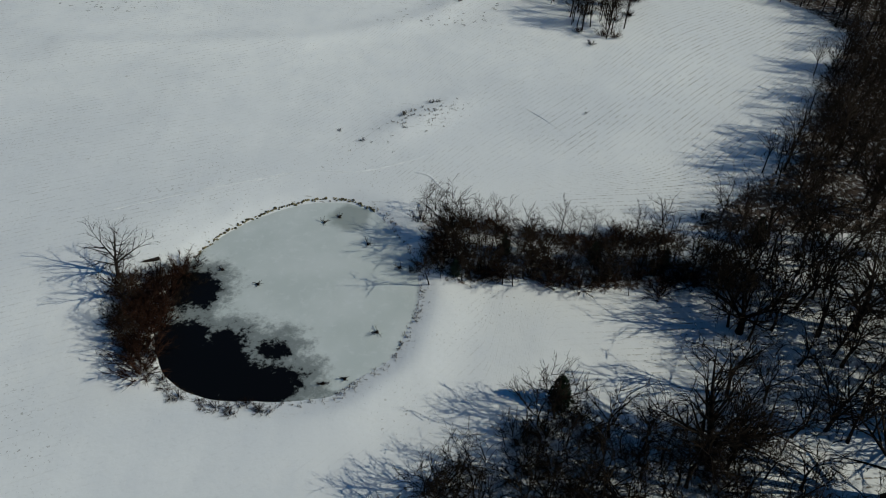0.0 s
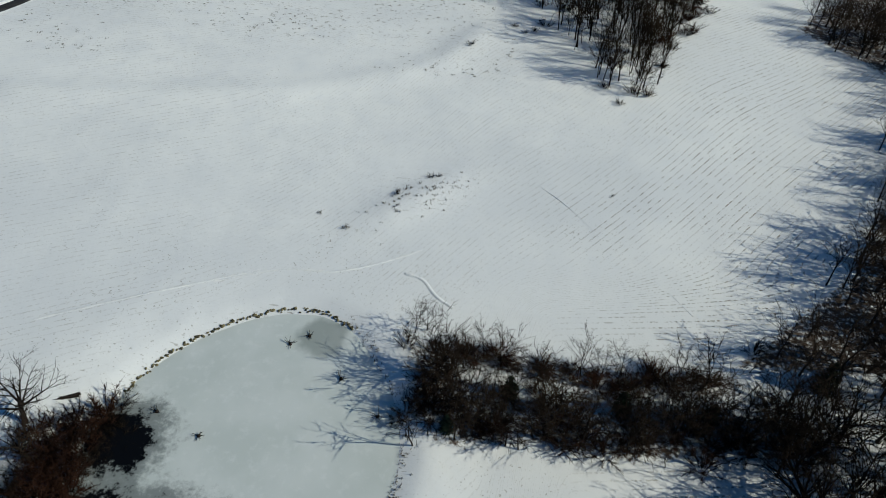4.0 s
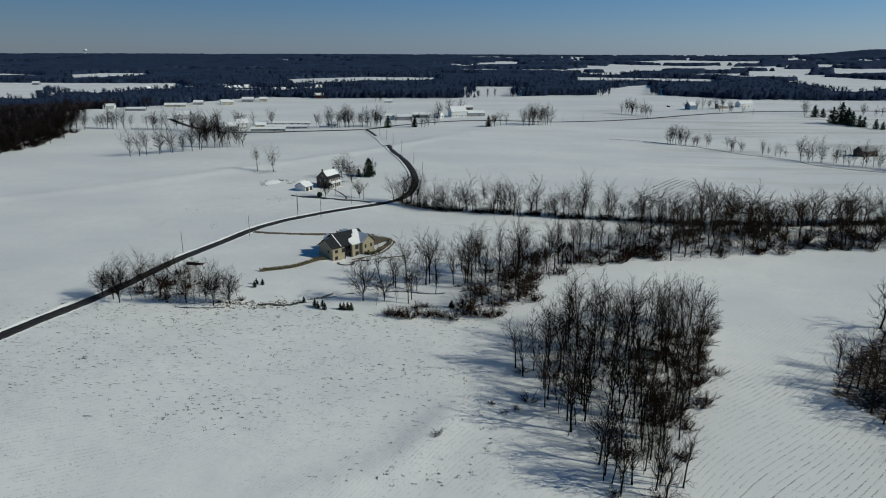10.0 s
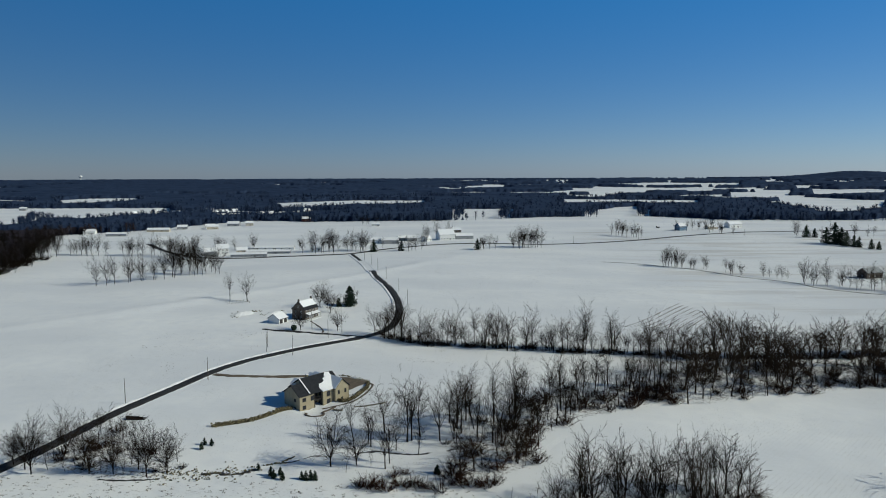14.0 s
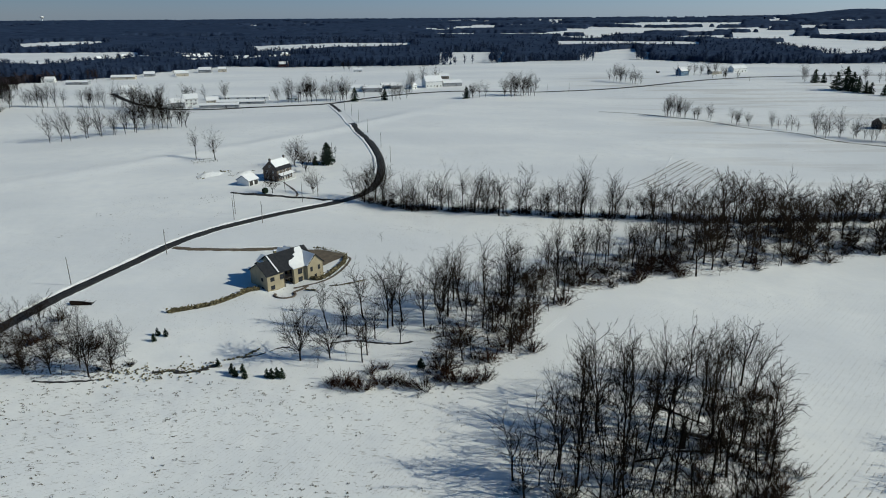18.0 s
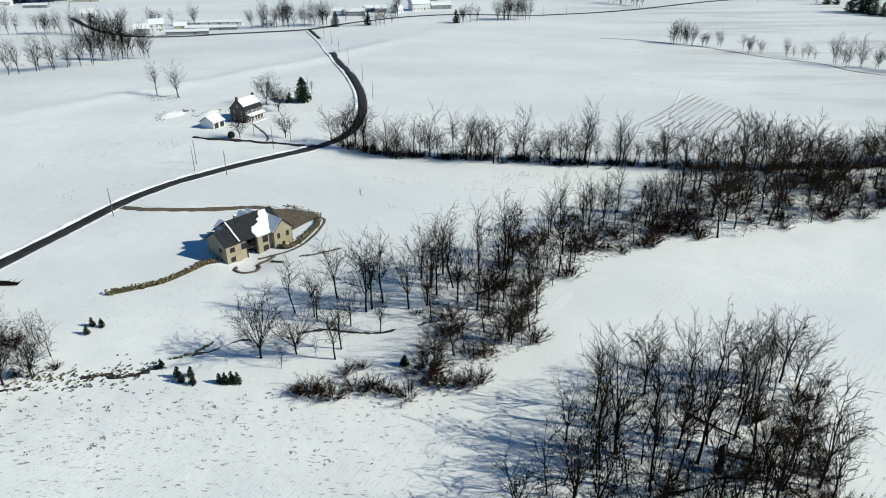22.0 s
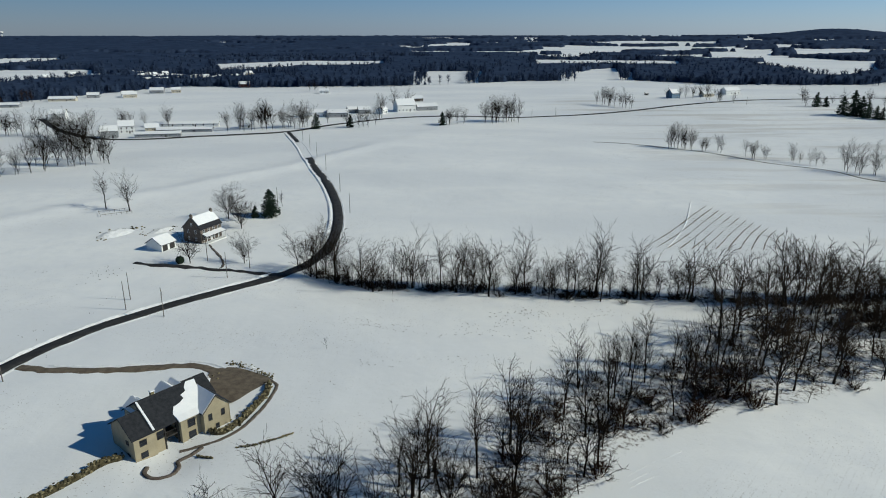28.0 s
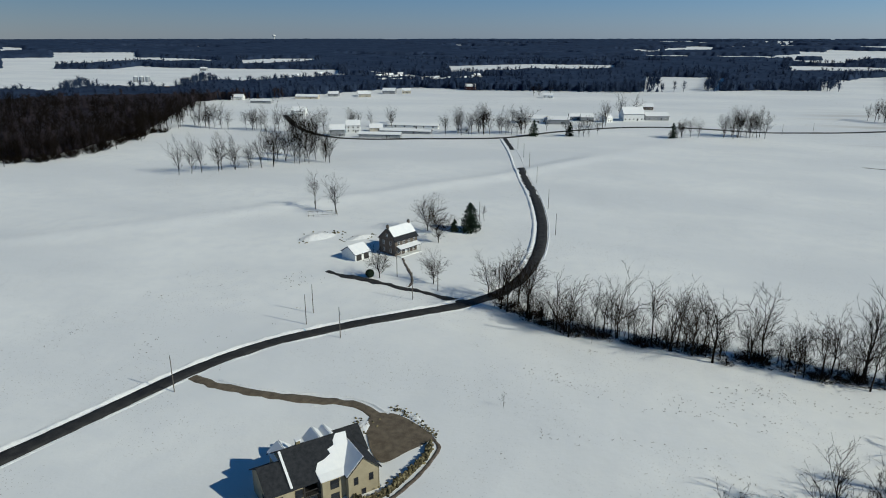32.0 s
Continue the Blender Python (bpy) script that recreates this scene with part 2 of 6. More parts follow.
def pond_material():
    n = Nodes("pond_ice")
    x, y, z = (n.node("ShaderNodeSeparateXYZ", k, {0: n.where()}) for k in range(3))
    d = None
    for cx, cy, kx, r in ((-46.0, 76.0, 1.0, 1.0), (-40.0, 71.0, 0.6, 0.0), (-31.0, 68.0, 0.5, 2.2), (-29.0, 75.5, 0.7, 5.6), (-47.5, 90.5, 1.0, 2.4), (-38.0, 77.0, 1.0, 4.2)):
        q = n.math("MULTIPLY", n.math("POWER", n.math("SUBTRACT", x, cx), 2.0), kx)
        q = n.math("ADD", n.math("SQRT", n.math("ADD", q, n.math("POWER", n.math("SUBTRACT", y, cy), 2.0))), r)
        d = q if d is None else n.math("MINIMUM", d, q)
    d = n.math("ADD", d, n.math("MULTIPLY", n.math("SUBTRACT", n.noise(0.30, 6, 0.7), 0.5), 11.0))
    d = n.math("ADD", d, n.math("MULTIPLY", n.math("SUBTRACT", n.noise(1.3, 4, 0.7), 0.5), 5.0))
    dark = n.ramp(d, 7.0, 8.6, 1.0, 0.0)
    thin = n.ramp(d, 9.0, 13.0, 0.85, 0.0)
    mott = n.noise(0.09, 4)
    ice = n.mix(n.ramp(mott, 0.3, 0.7), (0.56, 0.60, 0.585), (0.65, 0.68, 0.67))
    ice = n.mix(n.ramp(n.noise(0.8, 4), 0.5, 0.75, 0, 0.4), ice, (0.74, 0.76, 0.76))
    e2 = n.math("SQRT", n.math("ADD", n.math("POWER", n.math("ADD", x, 19.5), 2.0), n.math("POWER", n.math("ADD", y, -113.0), 2.0)))
    e2 = n.math("ADD", e2, n.math("MULTIPLY", n.noise(0.3, 3), 4.0))
    ice = n.mix(n.ramp(e2, 5.0, 7.5, 0.6, 0.0), ice, (0.16, 0.19, 0.18))
    ice = n.mix(thin, ice, (0.16, 0.18, 0.18))
    col = n.mix(dark, ice, (0.004, 0.005, 0.007))
    n.put(n.b.inputs["Specular IOR Level"], n.ramp(dark, 0.0, 1.0, 0.3, 0.06))
    rough = n.ramp(dark, 0.0, 1.0, 0.55, 0.2)
    return n.done(col, rough, n.bump(n.noise(0.6, 4), 0.1, 0.05))


M_GLASS, M_ICE = glass_material(), pond_material()


# ---- mesh helpers ----
def mesh_of(name, verts, faces, material=None, smooth=False):
    me = bpy.data.meshes.new(name)
    me.from_pydata(verts, [], faces)
    if smooth:
        me.polygons.foreach_set("use_smooth", [True] * len(me.polygons))
    if material:
        me.materials.append(material)
    return me


def part(name, data, parent, label="", material=None, at=None):
    """Links a mesh, or a bmesh, as one object under a thing."""
    if isinstance(data, bmesh.types.BMesh):
        me = bpy.data.meshes.new(name)
        data.to_mesh(me)
        data.free()
        data = me
        if material:
            me.materials.append(material)
    ob = new(name, data)
    ob.parent = parent
    if at is not None:
        ob.matrix_basis = at
    if label:
        tagged(ob, label)
    return ob


def empty(name, m, label, category, group="", kind=""):
    ob = new(name)
    ob.matrix_basis = m
    return tagged(ob, label, category, group, kind)


def box(name, size, at, material, parent, label="", bevel=0.03, turn=0.0):
    """A bevelled box, its base centre at at."""
    bm = bmesh.new()
    bmesh.ops.create_cube(bm, size=1, matrix=Matrix.Translation((0, 0, size[2] / 2)) @ Matrix.Diagonal((*size, 1)))
    if bevel:
        bmesh.ops.bevel(bm, geom=bm.edges[:], offset=min(bevel, min(size) * 0.3), segments=1, affect="EDGES")
    return part(name, bm, parent, label, material, pose(*at, 0, 0, turn))


# ---- the lie of the land ----
GRID_X, GRID_Y = (-220, -120, -40, 40, 120, 230), (40, 120, 190, 260, 330, 400, 480, 580, 700, 850, 1000)
HEIGHTS = [3.2, 1.5, -1.8, -4.0, -4.4, -4.1, 4.2, 1.5, -2.9, -5.4, -5.9, -5.2, 6.9, 6.1, 4.2, -1.3, -7.2, -7.4, 8.3, 7.8, 7.7, 1.9, -7.9, -8.5, 8.2, 7.1, 7.3, 3.6, -5.8, -7.3, 7.4, 6.3, 5.8, 2.1, -4.6, -5.0, 7.3, 5.4, 3.9, 1.7, -0.9, -0.4, 9.2, 9.6, 9.7, 7.6, 5.5, 4.3, 9.4, 9.9, 10.4, 9.2, 6.9, 4.2, 8.8, 8.6, 8.9, 8.9, 7.7, 6.2, 8.6, 8.5, 8.8, 9.1, 9.1, 9.7]
CX, CY = (a.ravel() for a in np.meshgrid(GRID_X, GRID_Y))
SY = np.where(CY < 500, 62.0, np.where(CY < 750, 95.0, 130.0))
HEIGHTS = np.array(HEIGHTS)
PX, PY, POND_Z = -28.0, 91.0, -1.9
SHORE = [(-50, 98), (-45, 107), (-37, 114), (-28, 118), (-21, 118), (-15, 115), (-10, 108), (-5, 98), (-4, 89), (-6, 80), (-8, 74), (-13, 70),
         (-17, 66), (-23, 65), (-30, 65), (-36, 65), (-42, 67), (-46, 70), (-50, 77), (-52, 87), (-51, 93)]
_sa = sorted((math.atan2(y - PY, x - PX), math.hypot(x - PX, y - PY)) for x, y in SHORE)
SHORE_A = np.array([_sa[-1][0] - 2 * math.pi] + [a for a, _ in _sa] + [_sa[0][0] + 2 * math.pi])
SHORE_R = np.array([_sa[-1][1]] + [r for _, r in _sa] + [_sa[0][1]])


def ease(a, b, v):
    u = np.clip((v - a) / (b - a), 0, 1)
    return u * u * (3 - 2 * u)


def off_line(line, x, y):
    """Distance of points from a polyline."""
    best = np.full(np.shape(x), 1e9)
    for (ax, ay), (bx, by) in zip(line, line[1:]):
        dx, dy = bx - ax, by - ay
        u = np.clip(((x - ax) * dx + (y - ay) * dy) / (dx * dx + dy * dy), 0, 1)
        best = np.minimum(best, np.hypot(x - ax - u * dx, y - ay - u * dy))
    return best


DRIFTS = [([(-300, 420), (-227, 467), (-187, 501), (-151, 544), (-101, 590), (-52, 650), (-23, 693), (30, 779), (76, 859)], 1.1, 7.0), ([(-110, 184), (-72, 188), (-44, 193), (-18, 204), (-3, 215), (9, 236)], 0.8, 5.0)]


def land(x, y):
    """Height of the bare land, arrays in, array out."""
    x, y = np.atleast_1d(np.asarray(x, float)), np.atleast_1d(np.asarray(y, float))
    top, low = np.zeros_like(x), np.zeros_like(x)
    for k in range(0, len(x), 4000):
        dx, dy = x[k:k + 4000, None] - CX, y[k:k + 4000, None] - CY
        w = np.exp(-(dx ** 2 / 9800.0 + dy ** 2 / (2 * SY * SY))) + 1e-12 * np.exp(-np.hypot(dx, dy) / 60)
        top[k:k + 4000], low[k:k + 4000] = w @ HEIGHTS, w.sum(1)
    r = np.hypot(x, y)
    z = top / low + 45 * ease(1900, 4700, r)
    z += 34 * np.exp(-(((x - 2290) / 250) ** 2) - ((y - 3820) / 300) ** 2) + 9 * np.exp(-(((x - 2600) / 1300) ** 2) - ((y - 4200) / 900) ** 2)
    # wind drifts
    lull = ease(900, 600, r) * 0.5 + 0.5
    z += lull * (0.28 * np.sin(x / 15 + 1.6 * np.sin(y / 31)) * np.sin(y / 12 + 1.1 * np.sin(x / 23)) + 0.55 * np.sin(x / 47 + 2.1 * np.sin(y / 83)) * np.sin(y / 34 + 1.7 * np.sin(x / 61)))
    # long drifts along old field edges
    for line, tall, wide in DRIFTS:
        (ax, ay), (bx, by) = np.min(line, 0) - 25, np.max(line, 0) + 25
        by_it = (x > ax) & (x < bx) & (y > ay) & (y < by)
        if by_it.any():
            z[by_it] += tall * np.exp(-(off_line(line, x[by_it], y[by_it]) / wide) ** 2)
    # the pond's basin
    d = np.hypot(x - PX, y - PY) - np.interp(np.arctan2(y - PY, x - PX), SHORE_A, SHORE_R)
    near = ease(14, 0, d)
    z = z * (1 - near) + near * (POND_Z + np.clip(d * 0.22, -1.2, 0.9))
    # the grassy hump in the field
    u, v = (x + 6) * 0.75 + (y - 153) * 0.66, -(x + 6) * 0.66 + (y - 153) * 0.75
    z += 1.3 * np.exp(-((u / 12) ** 2) - (v / 5) ** 2)
    # the walk-out side of the new house is dug in
    z -= 1.4 * np.exp(-(((x + 35.5) / 7) ** 2) - ((y - 352.5) / 7) ** 2)
    return z


def level(x, y):
    return float(land(x, y)[0])


def inside(poly, x, y):
    """Which points lie in a polygon."""
    x, y = np.asarray(x, float), np.asarray(y, float)
    hit = np.zeros(x.shape, bool)
    for (ax, ay), (bx, by) in zip(poly, poly[1:] + poly[:1]):
        cross = ((ay > y) != (by > y)) & (x < (bx - ax) * (y - ay) / (by - ay + 1e-9) + ax)
        hit ^= cross
    return hit


def smooth_line(points, step=3.0):
    """A Catmull-Rom line through points, with even steps."""
    p = [np.array(q, float) for q in points]
    p = [2 * p[0] - p[1]] + p + [2 * p[-1] - p[-2]]
    out = []
    for a, b, c, d in zip(p, p[1:], p[2:], p[3:]):
        n = max(2, int(np.linalg.norm(c - b) / step))
        for k in range(n):
            t = k / n
            out.append(0.5 * (2 * b + (c - a) * t + (2 * a - 5 * b + 4 * c - d) * t * t + (3 * b - a - 3 * c + d) * t ** 3))
    out.append(p[-2])
    return [(float(q[0]), float(q[1])) for q in out]


ROAD = smooth_line([(-222, 80), (-176, 160), (-142, 224), (-129, 257), (-119.5, 284), (-110.5, 311), (-104, 337), (-97, 362), (-89, 390), (-78, 414), (-63, 430), (-48, 443), (-34, 456), (-24, 471),
                    (-18, 490), (-16, 514), (-18, 543), (-23, 573), (-33, 615), (-46, 662), (-62, 728), (-81, 796)], 2.0)
ROAD2 = smooth_line([(-330, 900), (-260, 800), (-200, 760), (-140, 775), (-82, 797), (-40, 846), (10, 890), (60, 900), (130, 890), (225, 924), (323, 990), (428, 1040), (600, 1060), (900, 1040)], 8)
DRIVE = smooth_line([(-85.2, 392), (-80, 390.5), (-74, 389.5), (-62, 389.5), (-51, 391), (-41, 391.5), (-34, 388)], 2)
LANE = smooth_line([(-30, 459.5), (-38, 461.3), (-43.4, 462.9), (-53, 465.2), (-60.6, 466.7), (-68.3, 468.1), (-78, 469.7), (-86, 472)], 2)

CLUMP = [(23, 263), (24, 244), (35, 222), (41, 208), (51, 203), (55, 211), (66, 235), (80, 262), (88, 284), (97, 303), (84, 310), (58, 304), (40, 296), (30, 282)]
WOOD = [(8, 302), (18, 298), (27, 303), (37, 311), (39, 322), (42, 330), (48, 341), (58, 353), (68, 357), (79, 364), (95, 373), (114, 376), (135, 384), (148, 390), (187, 398), (240, 404),
        (250, 430), (169, 432), (134, 428), (95, 402), (60, 388), (32, 358), (16, 345), (10, 326)]
HEDGE = [(-24, 466), (-3, 452), (22, 449), (47, 447), (73, 443), (94, 444), (120, 440), (144, 437), (180, 440), (250, 446)]
ROADSIDE = [(-116, 309), (-100, 299), (-84, 294), (-70, 294), (-64, 303), (-80, 322), (-98, 330)]
EAST = [(44, 106), (58, 117), (84, 139), (100, 165), (114, 190), (134, 217), (126, 236), (112, 257), (125, 275), (160, 310), (230, 300), (240, 180), (160, 90), (100, 50), (60, 55), (48, 85)]
NEAR = [(-7, 56), (4, 54), (12, 60), (20, 66), (26, 58), (50, 62), (60, 30), (20, 20), (-8, 40)]
PONDHEDGE = [(0, 110), (4, 96), (14, 99), (22, 98), (32, 96), (46, 98), (60, 98)]
PONDBANK = [(3, 112), (11, 110), (22, 108), (36, 107), (50, 108)]
PONDWEST = [(-63, 91), (-54, 96), (-49.5, 97), (-50.5, 86), (-48, 73), (-51, 68), (-56, 76), (-59, 84)]
BIGWOOD = [(-396, 575), (-372, 597), (-356, 614), (-350, 650), (-368, 731), (-372, 760), (-440, 888), (-760, 900), (-760, 553)]


def axis(parts):
    out = []
    for a, b, step in parts:
        out += list(np.arange(a, b, step))
    return np.array(out + [parts[-1][1]])


def build_ground():
    # one sheet, fine near the path and coarse to the horizon
    xs = axis([(-5600, -1200, 200), (-1200, -400, 40), (-400, -160, 8), (-160, -76, 3), (-76, 60, 1.5), (60, 160, 2.5), (160, 300, 6), (300, 1200, 36), (1200, 5600, 176)])
    ys = axis([(-600, 0, 60), (0, 50, 5), (50, 125, 1.25), (125, 300, 2.2), (300, 480, 3), (480, 720, 6), (720, 1400, 20), (1400, 4800, 85), (4800, 4900, 50)])
    gx, gy = np.meshgrid(xs, ys)
    x, y = gx.ravel(), gy.ravel()
    z = land(x, y)
    fine = ease(700, 300, np.hypot(x, y - 200))
    wob = np.array([noise.noise((a * 0.08, b * 0.08, 0)) + 0.5 * noise.noise((a * 0.3, b * 0.3, 4)) if f > 0 else 0 for a, b, f in zip(x, y, fine)])
    d = np.hypot(x - PX, y - PY) - np.interp(np.arctan2(y - PY, x - PX), SHORE_A, SHORE_R)
    z += wob * 0.16 * fine * ease(-1, 4, np.abs(d))
    n = len(xs)
    faces = [(j * n + i, j * n + i + 1, (j + 1) * n + i + 1, (j + 1) * n + i) for j in range(len(ys) - 1) for i in range(n - 1)]
    me = mesh_of("ground", np.stack([x, y, z], 1).tolist(), faces, M_SNOW, True)
    litter_shade = np.zeros_like(x)
    for poly in (CLUMP, WOOD, ROADSIDE, EAST, NEAR, PONDWEST, BIGWOOD):
        ring = poly + poly[:1]
        dd = off_line(ring, x, y)
        dd = np.where(inside(poly, x, y), -dd, dd)
        # eastern wood weighs most: its extra darkness stands in for tree shade
        litter_shade = np.maximum(litter_shade, ease(3.0, -3.0, dd) * (np.where(y > 112, 1.2, 0.55) if poly is EAST else 0.7 if poly is NEAR else 0.55 if poly is CLUMP else 0.82))
    for line, w in ((HEDGE, 5.0), (PONDHEDGE, 7), (PONDBANK, 4)):
        litter_shade = np.maximum(litter_shade, ease(w, w * 0.4, off_line(line, x, y)))
    # ploughed rows: direction changes from field to field
    east = ease(20, 60, x) * ease(205, 130, y - 0.4 * x) + ease(60, 75, x) * ease(150, 210, y) * (0.25 + 0.75 * ease(285, 255, y)) * ease(380, 340, y)
    rows = np.clip(0.36 * ease(20, 120, y) * ease(330, 250, y) + east, 0, 1)
    rows *= 1 - ease(0.1, 0.6, litter_shade)
    rows = rows * ease(2, 14, d) * ease(330, 300, y - 0.4 * x)
    strip = inside([(112, 494), (163, 552), (170, 553), (182, 495), (150, 480)], x, y)
    rows = np.where(strip, 1.0, rows)
    along = x * 0.70 + y * 0.71
    across = -x * 0.71 + y * 0.70 - 6 * np.exp(-(((x - 66) / 30) ** 2) - ((y - 222) / 50) ** 2)
    turn = ease(132, 118, y - 0.12 * x) * ease(8, 22, x)  # headland rows along the pond hedge
    across = across * (1 - turn) + turn * (y * 0.99 - 0.1 * x - 75)
    along = along * (1 - turn) + turn * x
    wx = ease(15, -60, x)
    along, across = along * (1 - wx) + wx * (x * 0.91 + y * 0.41), across * (1 - wx) + wx * (-x * 0.41 + y * 0.91)
    band = ease(150, 230, x) * ease(690, 740, y + 0.2 * x) * ease(1080, 1000, y)
    rows = np.maximum(rows, 0.4 * band)
    across = np.where(band > 0, (y * 0.96 + x * 0.25) * 0.25, across)
    across = np.where(strip, (x * 0.72 + y * 0.69) * 0.42, across)
    tufts = ease(205, 235, y + x * 0.1) * ease(300, 285, y) * ease(25, -5, x) + np.exp(-(((x + 6) / 9) ** 2) - ((y - 155) / 9) ** 2) * 0.8
    tufts += ease(3.0, 0.5, np.abs(d - 0.6)) * 0.9
    bands = ease(150, 230, x) * ease(700, 760, y + 0.25 * x) * ease(1110, 1040, y) + 0.6 * ease(150, 220, x) * ease(430, 470, y) * ease(700, 640, y)
    for name, values in (("bands", bands), ("litter_shade", litter_shade), ("rows", rows), ("along", along), ("across", across), ("tufts", tufts)):
        me.attributes.new(name, "FLOAT", "POINT").data.foreach_set("value", values.astype(np.float32))
    tagged(new("ground", me), "rolling snow-covered farm fields with stubble rows", "ground", kind="structure")


build_ground()


def ribbon(name, line, width, lift, material, label, category, ragged=0.0, seed=0, edge=0.12):
    """A lane with thickness that follows the land."""
    rnd = random.Random(seed)
    v, f = [], []
    for k, (x, y) in enumerate(line):
        a, b = line[max(0, k - 1)], line[min(len(line) - 1, k + 1)]
        tx, ty = b[0] - a[0], b[1] - a[1]
        q = math.hypot(tx, ty)
        nx, ny = -ty / q, tx / q
        l, r = width / 2 + rnd.uniform(-ragged, ragged), width / 2 + rnd.uniform(-ragged, ragged)
        side = ((l + edge, -0.3), (l, 0), (l * 0.33, 0.03), (-r * 0.33, 0.03), (-r, 0), (-r - edge, -0.3))
        v += [(x + nx * o, y + ny * o, lift + dz) for o, dz in side]
        if k:
            f += [(6 * k - 6 + j, 6 * k - 5 + j, 6 * k + 1 + j, 6 * k + j) for j in range(5)]
    v = [(x, y, z + dz) for (x, y, dz), z in zip(v, land([q[0] for q in v], [q[1] for q in v]))]
    return tagged(new(name, mesh_of(name, v, f, material, True)), label, category, kind="structure")


LOWER = [q for q in ROAD if q[1] < 600]
MIDDLE = [q for q in ROAD if 585 < q[1] < 672]
UPPER = [q for q in ROAD if q[1] > 738]
ribbon("road", LOWER, 4.5, 0.12, M_ASPHALT, "dark wet asphalt country road between snowy fields", "road", 0.15, 1)
ribbon("road", MIDDLE, 4.0, 0.14, M_ASPHALT, "half-drifted stretch of asphalt road", "road", 0.7, 11)
ribbon("road", UPPER, 3.0, 0.12, M_ASPHALT, "asphalt road end narrowed by snowdrifts", "road", 0.5, 12)
ribbon("crossroad", ROAD2, 5.0, 0.35, M_ASPHALT, "far asphalt road along the farmsteads", "road", 0.2, 2)
ribbon("driveway", DRIVE, 2.7, 0.12, M_GRAVEL, "brown gravel driveway cleared of snow", "driveway", 0.4, 3)


def build_pond():
    n = 96
    v = [(PX, PY, POND_Z)]
    for k in range(n):
        a = -math.pi + 2 * math.pi * k / n
        r = float(np.interp(a, SHORE_A, SHORE_R)) + 1.2
        v.append((PX + r * math.cos(a), PY + r * math.sin(a), POND_Z))
    f = [(0, 1 + k, 1 + (k + 1) % n) for k in range(n)]
    tagged(new("pond_ice", mesh_of("pond_ice", v, f, M_ICE)), "grey frozen farm pond with open dark water", "pond", kind="structure")


build_pond()


# ---- trees ----
class Wood:
    """Collects tapered tubes."""

    def __init__(self):
        self.v, self.f = [], []

    def tube(self, path, radii, sides):
        start = len(self.v)
        for k, (p, r) in enumerate(zip(path, radii)):
            way = (path[min(k + 1, len(path) - 1)] - path[max(k - 1, 0)]).normalized()
            side = way.orthogonal().normalized()
            other = way.cross(side)
            if k == len(path) - 1 and r < 0.02:
                self.v.append(p)
                last = len(self.v) - 1
                b = start + (k - 1) * sides
                self.f += [(b + j, b + (j + 1) % sides, last) for j in range(sides)]
                return
            for j in range(sides):
                a = 2 * math.pi * j / sides
                self.v.append(p + r * (math.cos(a) * side + math.sin(a) * other))
            if k:
                b, c = start + (k - 1) * sides, start + k * sides
                self.f += [(b + j, b + (j + 1) % sides, c + (j + 1) % sides, c + j) for j in range(sides)]

    def mesh(self, name, material):
        return mesh_of(name, [tuple(p) for p in self.v], self.f, material, True)


def grow(rnd, at, way, length, bits, wander, lift):
    """A crooked line."""
    path, p, d = [at.copy()], at.copy(), way.normalized()
    for _ in range(bits):
        d = (d + wander * Vector((rnd.uniform(-1, 1), rnd.uniform(-1, 1), rnd.uniform(-1, 1))) + Vector((0, 0, lift))).normalized()
        p = p + d * (length / bits)
        path.append(p.copy())
    return path


def along(path, t):
    k = min(int(t * (len(path) - 1)), len(path) - 2)
    u = t * (len(path) - 1) - k
    return path[k].lerp(path[k + 1], u), (path[k + 1] - path[k]).normalized()


